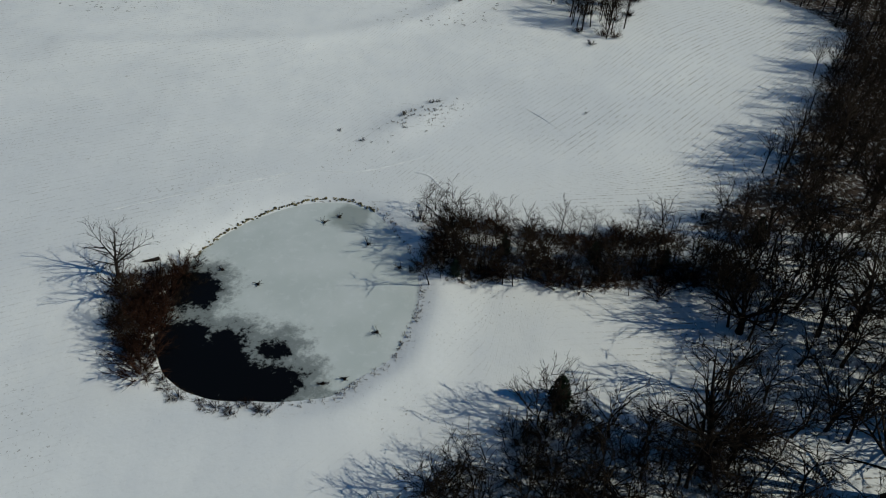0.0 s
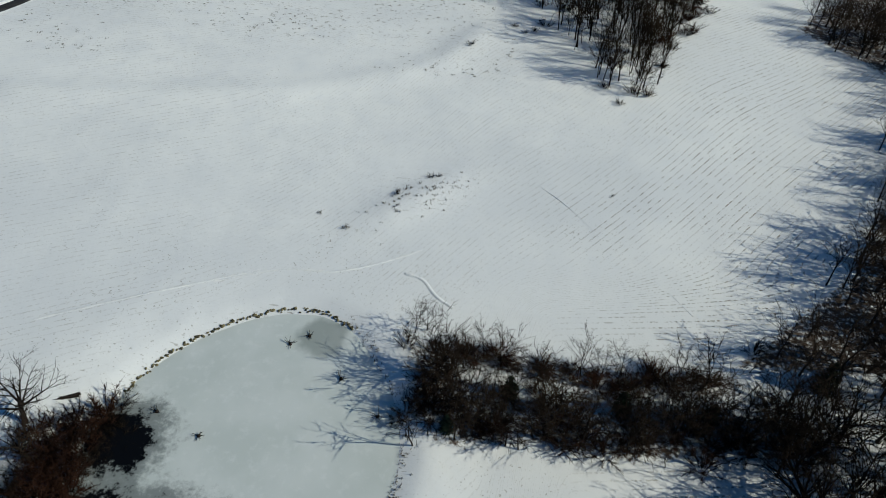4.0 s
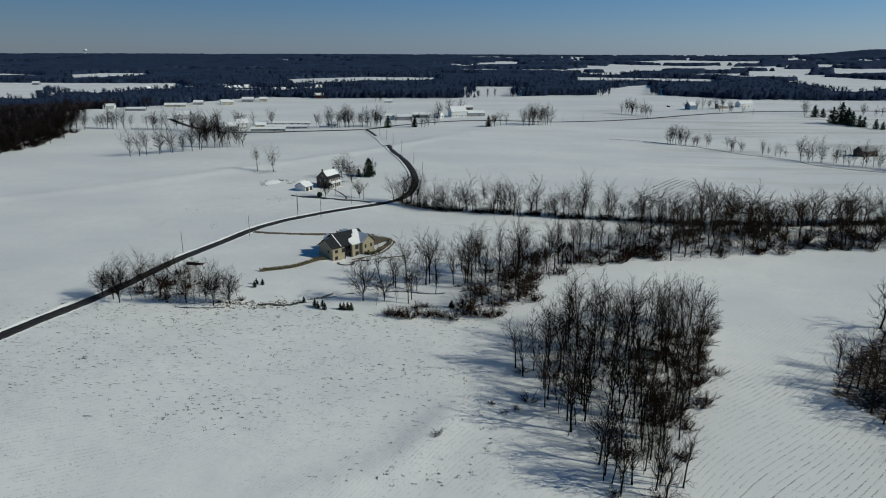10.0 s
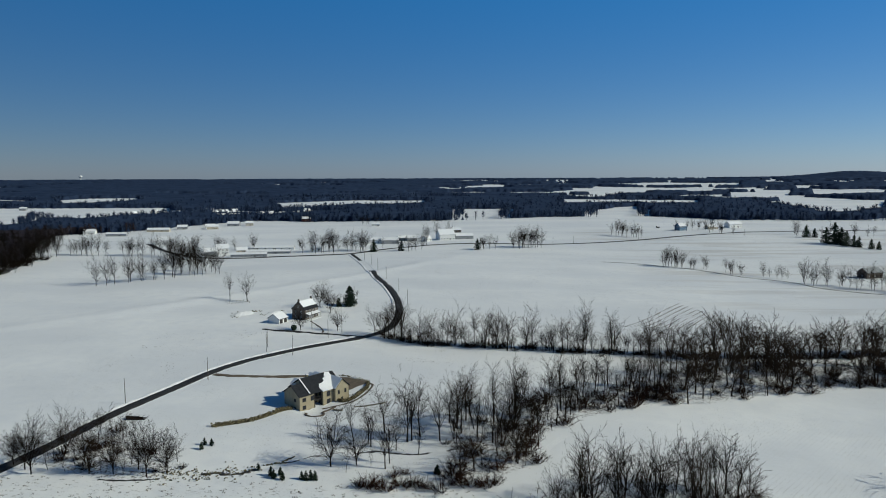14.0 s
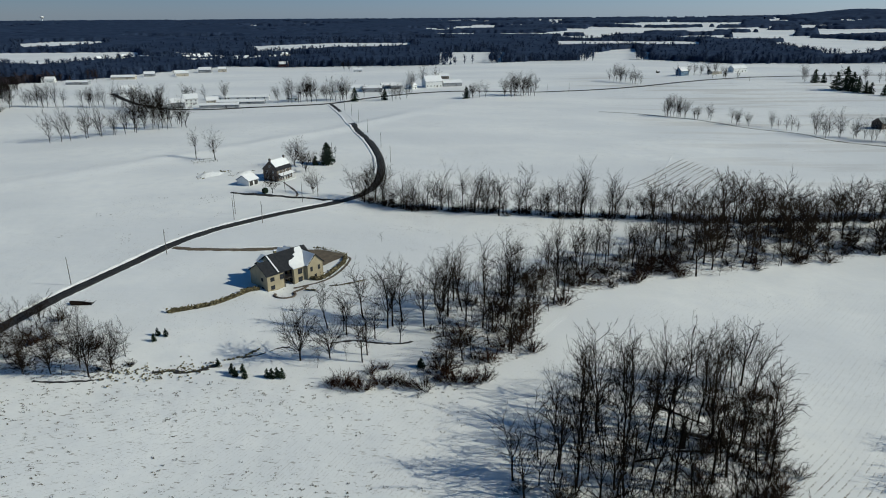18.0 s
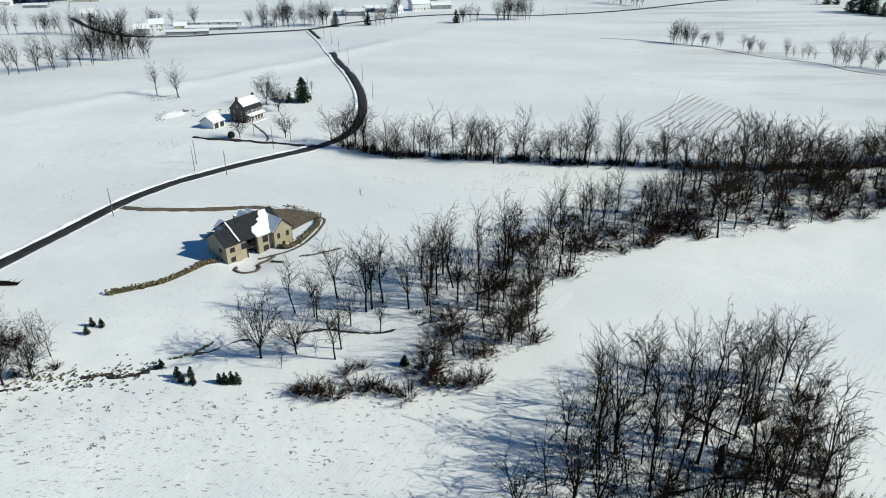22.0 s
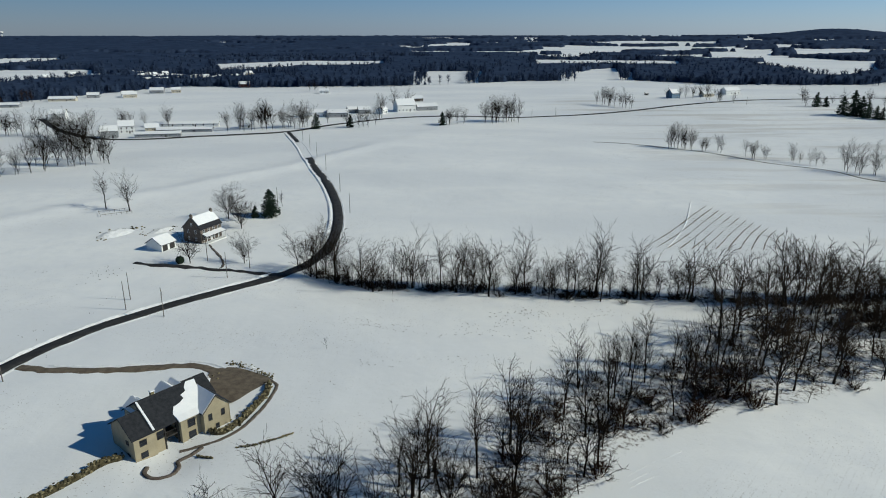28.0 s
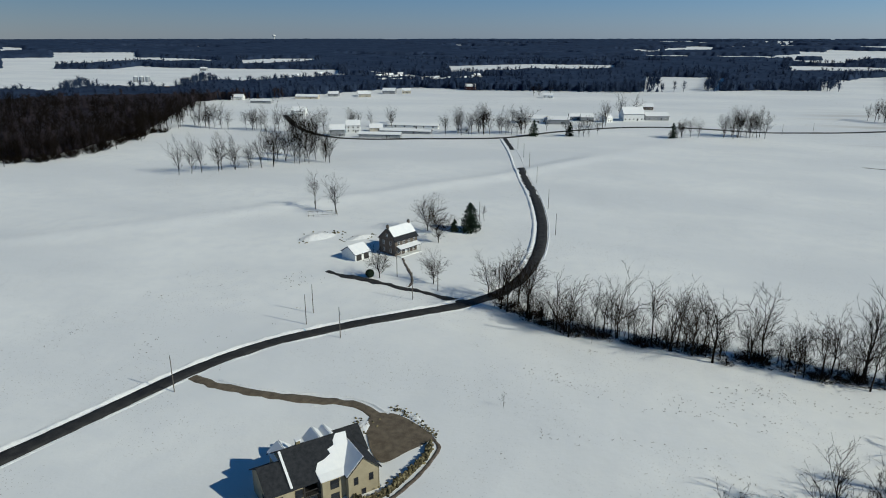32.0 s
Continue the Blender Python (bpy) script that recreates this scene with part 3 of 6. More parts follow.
def bare_tree(seed, height=16.0, first=0.4, spread=0.5, counts=(5, 8, 5, 4), thick=0.013, tw=1.0, droop=0.0):
    """Meshes of a leafless broadleaf tree: trunk and upswept limbs, and the crown of branches, sprays and fine twigs. counts: limbs, branches on each, sprays, twigs."""
    rnd = random.Random(seed)
    trunk, twig = Wood(), Wood()
    limbs, branches, sprays, twigs = counts

    def bent(d, angle):
        a = rnd.uniform(0, 6.28)
        e = d.orthogonal().normalized()
        side = math.cos(a) * e + math.sin(a) * d.cross(e)
        return (d * math.cos(angle) + side * math.sin(angle)).normalized()

    def boughs(line, length, r, count):
        for k in range(count):
            t = 0.12 + 0.86 * (k + rnd.random()) / count
            p, d = along(line, t)
            reach = length * (0.62 - 0.30 * t) * rnd.uniform(0.65, 1.2)
            b = grow(rnd, p, bent(d, rnd.uniform(0.5, 1.0)), reach, 2, 0.10, 0.12 - droop)
            q = min(0.10, max(0.030, r * (1 - t) * 0.46)) * tw
            twig.tube(b, [q, q * 0.65, 0.010], 3)
            for j in range(sprays):
                p2, d2 = along(b, 0.15 + 0.84 * (j + rnd.random()) / sprays)
                way = (bent(d2, rnd.uniform(0.3, 0.8)) + Vector((0, 0, 0.06 - 2.0 * droop))).normalized()
                end = p2 + way * reach * rnd.uniform(0.28, 0.58)
                twig.tube([p2, end], [0.021 * tw, 0.005], 3)
                for i in range(twigs):
                    p3 = p2.lerp(end, rnd.uniform(0.2, 0.95))
                    w3 = bent(way, rnd.uniform(0.3, 0.8)) + Vector((0, 0, 0.04 - 2.5 * droop))
                    twig.tube([p3, p3 + w3 * reach * rnd.uniform(0.13, 0.30)], [0.0125 * tw, 0.004], 3)

    r = height * thick
    stem = grow(rnd, Vector((0, 0, -0.4)), Vector((rnd.uniform(-0.09, 0.09), rnd.uniform(-0.09, 0.09), 1)), height * first + 0.4, 5, 0.06, 0.05)
    trunk.tube(stem, [r * 1.4, r * 1.05, r * 0.96, r * 0.9, r * 0.84, r * 0.72], 6)
    turn = rnd.uniform(0, 6.28)
    for k in range(limbs):
        p, d = along(stem, 1.0 if k == 0 else rnd.uniform(0.66, 1.0))
        a, tilt = turn + 2.4 * k, spread * (0.25 if k == 0 else rnd.uniform(0.55, 1.15))
        length = height * (1 - first) * (1.0 if k == 0 else rnd.uniform(0.62, 0.98))
        line = grow(rnd, p, Vector((math.sin(tilt) * math.cos(a), math.sin(tilt) * math.sin(a), math.cos(tilt))), length, 5, 0.11, 0.06 - 0.6 * droop)
        q = r * (0.62 if k == 0 else rnd.uniform(0.36, 0.52))
        trunk.tube(line, [q, q * 0.82, q * 0.62, q * 0.42, q * 0.24, 0.012], 4)
        boughs(line, length, q, branches)
    for k in range(min(3, limbs)):
        p, d = along(stem, rnd.uniform(0.35, 0.9))
        length = height * rnd.uniform(0.12, 0.26)
        line = grow(rnd, p, bent(d, rnd.uniform(0.7, 1.2)), length, 3, 0.14, 0.08 - droop)
        twig.tube(line, [r * 0.2, r * 0.15, r * 0.08, 0.012], 3)
        boughs(line, length, r * 0.2, max(2, branches // 3))
    tall = max(v.z for v in trunk.v + twig.v)
    for w in (trunk, twig):
        w.v = [v * (height / tall) for v in w.v]
    return trunk.mesh("trunk", M_BARK), twig.mesh("crown", M_TWIG)


def bush_meshes(seed, height=3.0, width=2.4, stems=22, material=None):
    """Meshes of a leafless shrub: a base of stems and the fine twigs on them."""
    rnd = random.Random(seed)
    stem, twig = Wood(), Wood()
    for i in range(stems):
        a, q = rnd.uniform(0, 6.28), rnd.random() ** 0.6
        foot = Vector((math.cos(a) * q * width * 0.3, math.sin(a) * q * width * 0.3, -0.2))
        way = Vector((math.cos(a) * q * 0.8, math.sin(a) * q * 0.8, 1))
        line = grow(rnd, foot, way, height * rnd.uniform(0.5, 1.1), 2, 0.24, -0.05)
        stem.tube(line, [0.042, 0.032, 0.012], 3)
        for k in range(17):
            p, e = along(line, rnd.uniform(0.12, 0.98))
            way = (e + 1.2 * Vector((rnd.uniform(-1, 1), rnd.uniform(-1, 1), rnd.uniform(-0.6, 0.7)))).normalized()
            twig.tube([p, p + way * height * rnd.uniform(0.14, 0.36)], [0.028, 0.008], 3)
    return stem.mesh("stem", material), twig.mesh("crown", material)


def evergreen_meshes(seed, height=9.0, width=5.0, tiers=13, power=0.8):
    """Meshes of a conifer: a trunk and drooping boughs set with small needle sprays."""
    rnd = random.Random(seed)
    trunk = Wood()
    trunk.tube([Vector((0, 0, -0.3)), Vector((0, 0, height * 0.5)), Vector((0, 0, height * 0.97))], [height * 0.022, height * 0.014, 0.02], 6)
    v, f = [], []
    for i in range(tiers):
        t = i / (tiers - 1)
        z = height * (0.07 + 0.9 * t)
        reach = width / 2 * (1 - t) ** power * (0.75 + 0.25 * min(1, t * 6)) + 0.15
        for j in range(max(5, int(12 * (1 - t)) + 4)):
            a = rnd.uniform(0, 6.28)
            for k in range(5):
                u = (k + rnd.random()) / 5
                r = reach * u * rnd.uniform(0.85, 1.12)
                c = Vector((math.cos(a) * r, math.sin(a) * r, z - 0.25 * r + rnd.uniform(-0.2, 0.2)))
                s = rnd.uniform(0.25, 0.5) * (0.5 + height / 14)
                o = Vector((rnd.uniform(-1, 1), rnd.uniform(-1, 1), rnd.uniform(-0.5, 0.5))).normalized()
                e, g = o.orthogonal().normalized(), o.cross(o.orthogonal()).normalized()
                b = len(v)
                v += [c + o * s, c - o * s * 0.5 + e * s * 0.5, c - o * s * 0.5 - e * s * 0.3 + g * s * 0.5, c - o * s * 0.5 - g * s * 0.5]
                f += [(b, b + 1, b + 2), (b, b + 2, b + 3), (b, b + 3, b + 1), (b + 1, b + 3, b + 2)]
    return trunk.mesh("trunk", M_BARK), mesh_of("crown", [tuple(p) for p in v], f, M_NEEDLE)


TREES = [bare_tree(10 + k, 16, fi, sp, (li, 7, 4, 3), th, 1.9, dr) for k, (fi, sp, li, th, dr) in enumerate(
    [(0.36, 0.54, 6, 0.0130, 0.0), (0.42, 0.46, 5, 0.0120, 0.0), (0.30, 0.62, 6, 0.0145, 0.02), (0.38, 0.52, 6, 0.0130, 0.04), (0.44, 0.42, 5, 0.0115, 0.0), (0.28, 0.66, 6, 0.0150, 0.05), (0.38, 0.50, 5, 0.0125, 0.02)])]
ROUND = [bare_tree(30 + k, 12, 0.20, 0.66, (10, 9, 5, 4), 0.016, 1.35, 0.02) for k in range(3)]
BIG = [bare_tree(37, 16, 0.24, 1.05, (8, 8, 5, 3), 0.036, 1.9, 0.04), bare_tree(38, 16, 0.34, 0.95, (7, 8, 5, 3), 0.030, 1.9, 0.06)]
THIN = [bare_tree(40 + k, 14, 0.26, 0.50, (4, 7, 4, 3), 0.011, 2.0) for k in range(4)]
POLES_ = [bare_tree(45 + k, 12, 0.34, 0.36, (3, 4, 4, 2), 0.0080, 1.8) for k in range(5)]
SPARE = [bare_tree(50 + k, 16, 0.32, 0.70, (5, 7, 4, 2), 0.0145, 2.6, 0.02) for k in range(5)]
FAR = [bare_tree(57 + k, 16, fi, sp, (6, 7, 4, 2), 0.0110, 2.1) for k, (fi, sp) in enumerate([(0.18, 0.54), (0.24, 0.46), (0.28, 0.38), (0.20, 0.60), (0.22, 0.42)])]
BUSHES = [bush_meshes(60 + k, 3.0, 2.6, 24, M_BRUSH) for k in range(3)]
SHRUBS = [bush_meshes(70 + k, 3.0, 2.6, 22, M_TWIG) for k in range(3)]
PINES = [evergreen_meshes(80 + k, power=0.6) for k in range(2)]
BROAD = [evergreen_meshes(83, 9.0, 6.8, 26, 0.55)]


def plant(kind, meshes, names, x, y, scale, rnd, label, category, group="", wide=1.0, lean=0.0):
    m = Matrix.LocRotScale((x, y, level(x, y)), Euler((lean * rnd.uniform(-1, 1), lean * rnd.uniform(-1, 1), rnd.uniform(0, 6.28))), (scale * wide, scale * wide, scale))
    ob = empty(kind, m, label, category, group)
    for name, me in zip(names, meshes):
        part(name, me, ob)
    return ob


def tree(x, y, height, rnd, label="bare dark-barked broadleaf tree in the snow", group="", kinds=TREES, base=16.0, wide=1.0, lean=0.06):
    return plant("tree", rnd.choice(kinds), ("trunk", "crown"), x, y, height / base, rnd, label, "tree", group, wide, lean)


def bush(x, y, height, rnd, label="leafless red-brown shrub", group="", kinds=BUSHES, wide=1.0):
    return plant("shrub", rnd.choice(kinds), ("stem", "crown"), x, y, height / 3.0, rnd, label, "shrub", group, wide)


def pine(x, y, height, rnd, label="dark green evergreen in the snow", group="", wide=1.0, kinds=PINES):
    return plant("evergreen", rnd.choice(kinds), ("trunk", "crown"), x, y, height / 9.0, rnd, label, "evergreen", group, wide)


def fill(poly, count, gap, rnd):
    """Points in a polygon, none nearer to another than gap."""
    xs, ys = [p[0] for p in poly], [p[1] for p in poly]
    got, tries = [], 0
    while len(got) < count and tries < count * 60:
        tries += 1
        x, y = rnd.uniform(min(xs), max(xs)), rnd.uniform(min(ys), max(ys))
        if inside(poly, [x], [y])[0] and all((x - a) ** 2 + (y - b) ** 2 > gap * gap for a, b in got):
            got.append((x, y))
    return got


def strew(line, count, width, rnd):
    """Points scattered along a line."""
    line = smooth_line(line, 1.0)
    return [(p[0] + rnd.gauss(0, width), p[1] + rnd.gauss(0, width)) for p in (line[int((k + rnd.random()) / count * (len(line) - 1))] for k in range(count))]


def raw(me):
    """Corner points and faces of a mesh as arrays."""
    v = np.empty(len(me.vertices) * 3, np.float32)
    me.vertices.foreach_get("co", v)
    loops, starts = np.empty(len(me.loops), np.int32), np.empty(len(me.polygons), np.int32)
    me.loops.foreach_get("vertex_index", loops)
    me.polygons.foreach_get("loop_start", starts)
    return v.reshape(-1, 3), loops, starts


def grove(name, spots, kinds, base, rnd, label, wide=1.0, category="trees"):
    """Many trees in one mesh, for woods that nobody could count."""
    bits, mats = [[raw(me) for me in k] for k in kinds], kinds[0]
    vs, ls, ss, ms, nv, nl = [], [], [], [], 0, 0
    feet = land([q[0] for q in spots], [q[1] for q in spots])
    for (x, y, h), foot in zip(spots, feet):
        m = Matrix.LocRotScale((x, y, foot), Euler((rnd.uniform(-0.06, 0.06), rnd.uniform(-0.06, 0.06), rnd.uniform(0, 6.28))), (h / base * wide, h / base * wide, h / base))
        m = np.array(m)
        for k, (v, loops, starts) in enumerate(rnd.choice(bits)):
            vs.append(v @ m[:3, :3].T + m[:3, 3])
            ls.append(loops + nv)
            ss.append(starts + nl)
            ms.append(np.full(len(starts), k, np.int32))
            nv, nl = nv + len(v), nl + len(loops)
    me = bpy.data.meshes.new(name)
    v, loops, starts, which = np.concatenate(vs), np.concatenate(ls), np.concatenate(ss), np.concatenate(ms)
    me.vertices.add(len(v))
    me.vertices.foreach_set("co", v.astype(np.float32).ravel())
    me.loops.add(len(loops))
    me.loops.foreach_set("vertex_index", loops.astype(np.int32))
    me.polygons.add(len(starts))
    me.polygons.foreach_set("loop_start", starts.astype(np.int32))
    for k in mats:
        me.materials.append(k.materials[0])
    me.polygons.foreach_set("material_index", which)
    me.update(calc_edges=True)
    return tagged(new(name, me), label, category, kind="stuff")


def plant_all():
    rnd = random.Random(5)
    # the field copse: its tall trees one by one, then those that crowd round them
    named = [(34, 261.5, 18), (38.3, 260, 27), (46.5, 278, 27), (50, 269, 28), (54.5, 266.5, 14), (61, 276, 27), (79.5, 294, 23), (78, 296, 20), (83, 298, 19), (86, 300, 18), (93, 302, 16), (41, 261.5, 12), (31, 260, 14), (54, 279, 17), (42.5, 277, 19), (38, 281, 18)]
    for x, y, h in named:
        tree(x, y, h, rnd, "tall bare tree in the field copse" if h > 16 else "shorter bare tree at the copse edge", "trees of the field copse", wide=0.85)
    for x, y in fill([(56 + (x - 56) * 0.93, 258 + (y - 258) * 0.95) for x, y in CLUMP], 92, 2.9, rnd):
        if min(math.hypot(x - q[0], y - q[1]) for q in named) < 2.5 or (y > 268 and x < 70 and rnd.random() < 0.55):
            continue
        tall = rnd.uniform(15, 20) if x < 33 or y < 222 else rnd.uniform(17, 25)
        tree(x, y, tall, rnd, "tall bare tree in the field copse" if tall > 16 else "shorter bare tree at the copse edge", "trees of the field copse", wide=0.98)
    for x, y in strew([(43, 210), (49, 207), (53, 218), (62, 234)], 12, 2.0, rnd):
        tree(x, y, rnd.uniform(12, 18), rnd, "bare tree at the copse's southern tip", "trees of the field copse", wide=1.05)
    for x, y in fill([(60, 232), (80, 262), (94, 298), (82, 300), (66, 268), (56, 244)], 30, 2.4, rnd):
        bush(x, y, rnd.uniform(1.8, 4.4), rnd, "tangled red-brown brush of the copse", "undergrowth of the copse", wide=1.35)
    # the near end of the creek wood stands open, tree by tree
    for x, y, h, k in ((-23, 306.3, 18, 1), (-15.7, 307.8, 14, 1), (-18.1, 302.5, 7.5, 2), (-11.4, 307, 7, 2), (-18.7, 325, 17, 0), (-14, 323.5, 14, 0), (-12.9, 321.4, 16, 0), (-9.4, 332.2, 18.5, 0), (-1.8, 326, 24, 0), (-0.5, 327.2, 22, 0), (2.1, 330, 23, 0), (8.5, 327, 22, 0),
                       (14.1, 337.3, 23, 0), (11.6, 342, 16, 0), (-7.2, 306.2, 16, 0), (-6.3, 310, 15, 0), (19.9, 337.5, 21, 0), (-5, 319.6, 14, 0), (20.7, 331, 19, 0), (25.3, 327, 21, 0), (33.1, 350.7, 18, 0), (31.7, 312.3, 15, 1), (2, 317, 12, 0)):
        tree(x, y, h, rnd, "round-crowned bare tree in open snow" if k == 1 else "bare tree at the open end of the creek wood", "trees of the creek wood", (TREES, ROUND, POLES_)[k], (16, 12, 12)[k], 1.0)
    for x, y in ((-13.5, 293.8), (-11.5, 295), (-9.7, 293.2), (-7.4, 294.6), (-6.1, 293), (-2.6, 296.4), (-0.6, 294.8), (1.2, 296.4), (3.2, 295), (5.1, 295.1), (8.9, 293.8), (11.8, 297.6), (14.5, 298), (16.8, 298.2), (19.4, 297), (21.6, 297.5), (23.6, 298.6), (-4.5, 301), (-1, 303)):
        bush(x, y, rnd.uniform(2.0, 4.2), rnd, "red-brown brush before the creek wood", "undergrowth of the creek wood", wide=1.25)
    # evergreen mesh added in place of a dark clump of brush
    pine(7.8, 303.9, 2.8, rnd, "dark evergreen standing in for creek brush", "", 1.2, BROAD)
    distant = []  # those far off the path are joined
    for x, y in fill(WOOD, 104, 4.3, rnd):
        tall = rnd.uniform(11, 17) if x < 30 and y < 322 else rnd.uniform(15, 24)
        if x > 105:
            distant.append((x, y, tall))
        else:
            tree(x, y, tall, rnd, "bare tree in the wooded creek strip", "trees of the creek wood", wide=0.95)
    under = [(x, y, rnd.uniform(2.2, 5.5)) for x, y in fill(WOOD, 100, 2.8, rnd)]
    for x, y, h in under:
        if x < 34:
            bush(x, y, h, rnd, "red-brown brush under the creek trees", "undergrowth of the creek wood", wide=1.4)
    grove("creek_brush", [q for q in under if q[0] >= 34], BUSHES, 3.0, rnd, "red-brown brush under the creek trees", 1.4, "brush")
    for x, y in strew(HEDGE, 92, 2.2, rnd):
        tall = rnd.choice((rnd.uniform(11, 16), rnd.uniform(16, 23), rnd.uniform(20, 26)))
        if x > 100:
            distant.append((x, y, tall))
        else:
            tree(x, y, tall, rnd, "bare tree in the field hedgerow", "hedgerow trees", wide=1.05)
    grove("hedge_thicket", [(x, y, rnd.uniform(7, 15)) for x, y in strew(HEDGE[:7], 34, 2.4, rnd)], THIN, 14, rnd, "crowded young hedgerow trees", 1.2)
    grove("strip_trees", distant, SPARE, 16, rnd, "bare trees of the creek strip and hedgerow", 1.15)
    grove("hedge_brush", [(x, y, rnd.uniform(1.5, 4.0)) for x, y in strew(HEDGE, 56, 1.6, rnd)], BUSHES, 3.0, rnd, "dark leafless brush along the hedgerow", 1.4, "brush")
    tree(79, 446, 28, rnd, "tallest bare tree standing over the hedgerow")
    for x, y, h in ((-103.7, 297.3, 19), (-101.4, 309.6, 17), (-72, 297, 18), (-81.5, 298, 16), (-87.8, 297.7, 13), (-67.3, 299.2, 15), (-112, 303, 13), (-99.6, 327.4, 9), (-107, 300, 16), (-76, 301, 14), (-93, 305, 13)):
        tree(x, y, h, rnd, "bare spreading tree on the rough roadside corner", "roadside trees", ROUND, 12, 0.8)
    for x, y in fill(ROADSIDE, 9, 4.2, rnd):
        tree(x, y, rnd.uniform(8, 13), rnd, "bare tree on the rough roadside corner", "roadside trees", THIN, 14, 1.1)
    for x, y in fill(ROADSIDE, 14, 3.0, rnd):
        bush(x, y, rnd.uniform(1.5, 3.2), rnd, "brown brush on the rough roadside corner", "roadside brush", wide=1.5)
    edge = [(60, 112), (74, 122), (88, 140), (104, 165), (118, 190), (136, 214), (132, 236), (120, 258), (130, 274)]
    grove("wood_edge_trees", [(x, y, rnd.uniform(12, 19)) for x, y in strew(edge, 44, 3.5, rnd)], TREES, 16, rnd, "bare trees at the eastern wood's edge", 1.2)
    inner = [(x + 13, y - 6) for x, y in edge]
    grove("wood_margin", [(x, y, rnd.uniform(13, 20)) for x, y in strew(inner, 90, 6, rnd)], SPARE, 16, rnd, "crowded dark trees behind the wood's edge", 1.4)
    grove("eastern_wood", [(x, y, rnd.uniform(12, 20)) for x, y in fill(EAST, 104, 5.0, rnd)], SPARE, 16, rnd, "crowded bare trees of the eastern wood", 1.45)
    grove("young_trees", [(x, y, rnd.uniform(8, 15)) for x, y in fill(NEAR, 70, 2.2, rnd)], THIN, 14, rnd, "bare young trees crowded near the pond", 1.5)
    grove("bank_brush", [(x, y, rnd.uniform(1.5, 3.6)) for x, y in strew(PONDBANK, 26, 1.7, rnd)], BUSHES, 3.0, rnd, "dark red-brown brush on the bank above the pond", 1.5, "brush")
    for x, y in strew(PONDBANK, 12, 1.6, rnd):
        tree(x, y, rnd.uniform(6, 11), rnd, "small bare tree in the pond hedge", "trees of the pond hedge", THIN, 14, 1.3)
    for x, y in strew(PONDHEDGE, 28, 2.6, rnd):
        tree(x, y, rnd.uniform(8, 15), rnd, "small bare tree in the pond hedge", "trees of the pond hedge", THIN, 14, 1.6)
    for x, y in strew(PONDHEDGE, 44, 2.8, rnd):
        bush(x, y, rnd.uniform(2.0, 4.2), rnd, "red-brown leafless shrub at the pond", "shrubs of the pond hedge", wide=1.4)
    for x, y in fill([(-52, 97), (-45, 95), (-42.5, 92), (-45.5, 87.5), (-51, 85)], 16, 1.3, rnd):
        bush(x, y, rnd.uniform(1.0, 2.2), rnd, "low dark brush hanging over the pond ice", "shrubs on the west bank", SHRUBS, 1.7)
    for x, y in strew([(-50, 72), (-46, 67.5), (-38, 63.6), (-30, 63), (-24, 63)], 16, 0.6, rnd):
        bush(x, y, rnd.uniform(0.5, 1.1), rnd, "low red-brown scrub along the pond shore", "scrub on the south shore", wide=1.9)
    for x, y, h in ((-3.5, 97.5, 3.2), (-2.2, 98.5, 2.6), (-5, 96.4, 1.8)):
        bush(x, y, h, rnd, "dark shrub hanging over the pond's edge", "shrubs of the pond hedge", SHRUBS, 1.3)
    for x, y in fill(PONDWEST, 40, 1.4, rnd):
        bush(x, y, rnd.uniform(1.4, 5.2), rnd, "thick red-brown shrub on the pond bank", "shrubs on the west bank", wide=1.3)
    tree(-61.5, 92, 14, rnd, "gnarled bare tree leaning over the pond bank", "", BIG, 16, 1.1, 0.25)
    tree(-58, 86, 12, rnd, "spreading bare tree on the pond bank", "", BIG, 16, 1.0, 0.2)
    tree(-54, 76, 8, rnd, "small bare tree on the pond bank", "", ROUND, 12)
    for x, y, h in ((41, 56, 24), (55, 83, 20), (66, 50, 27), (82, 60, 24), (76, 84, 22)):
        tree(x, y, h, rnd, "huge gnarled dark tree below the pond", "huge trees by the pond", BIG, 16, 1.15, 0.12)
    tree(-57, 80, 8, rnd, "small bare tree on the pond bank", "", ROUND, 12)
    tree(58, 97, 19, rnd, "large spreading bare tree at the hedge's end", "", ROUND, 12, 1.15)
    for x, y, h in ((62, 62, 22), (78, 66, 24), (84, 88, 22), (72, 92, 20), (96, 104, 22), (92, 74, 23), (46, 58, 17)):
        tree(x, y, h, rnd, "large spreading bare tree by the wood", "spreading trees by the pond", ROUND, 12, 1.1)
    tree(70, 78, 19, rnd, "large spreading bare tree by the wood", "", ROUND, 12, 1.15)
    for x, y, h, k in ((-127, 549, 20, 0), (-115, 546, 22, 0), (-65.8, 531.4, 18, 1), (-61, 529, 14, 1), (-57.3, 518.3, 16, 1), (-65.7, 472, 13, 1), (-46.4, 473.3, 13, 1), (-45, 550.4, 8, 0)):
        tree(x, y, h, rnd, "lone bare yard tree by the farmhouse", "farmyard trees", ROUND if k else TREES, 12 if k else 16, 1.05)
    tree(-8.4, 401.2, 4.2, rnd, "lone thin sapling in the snowfield", "", POLES_, 12)
    pine(-48.1, 536.2, 12.5, rnd, "dense dark evergreen in the farmyard", "", 1.1, BROAD)
    pine(-54.5, 533.8, 5.5, rnd, "small dark evergreen in the farmyard", "", 1.1, BROAD)
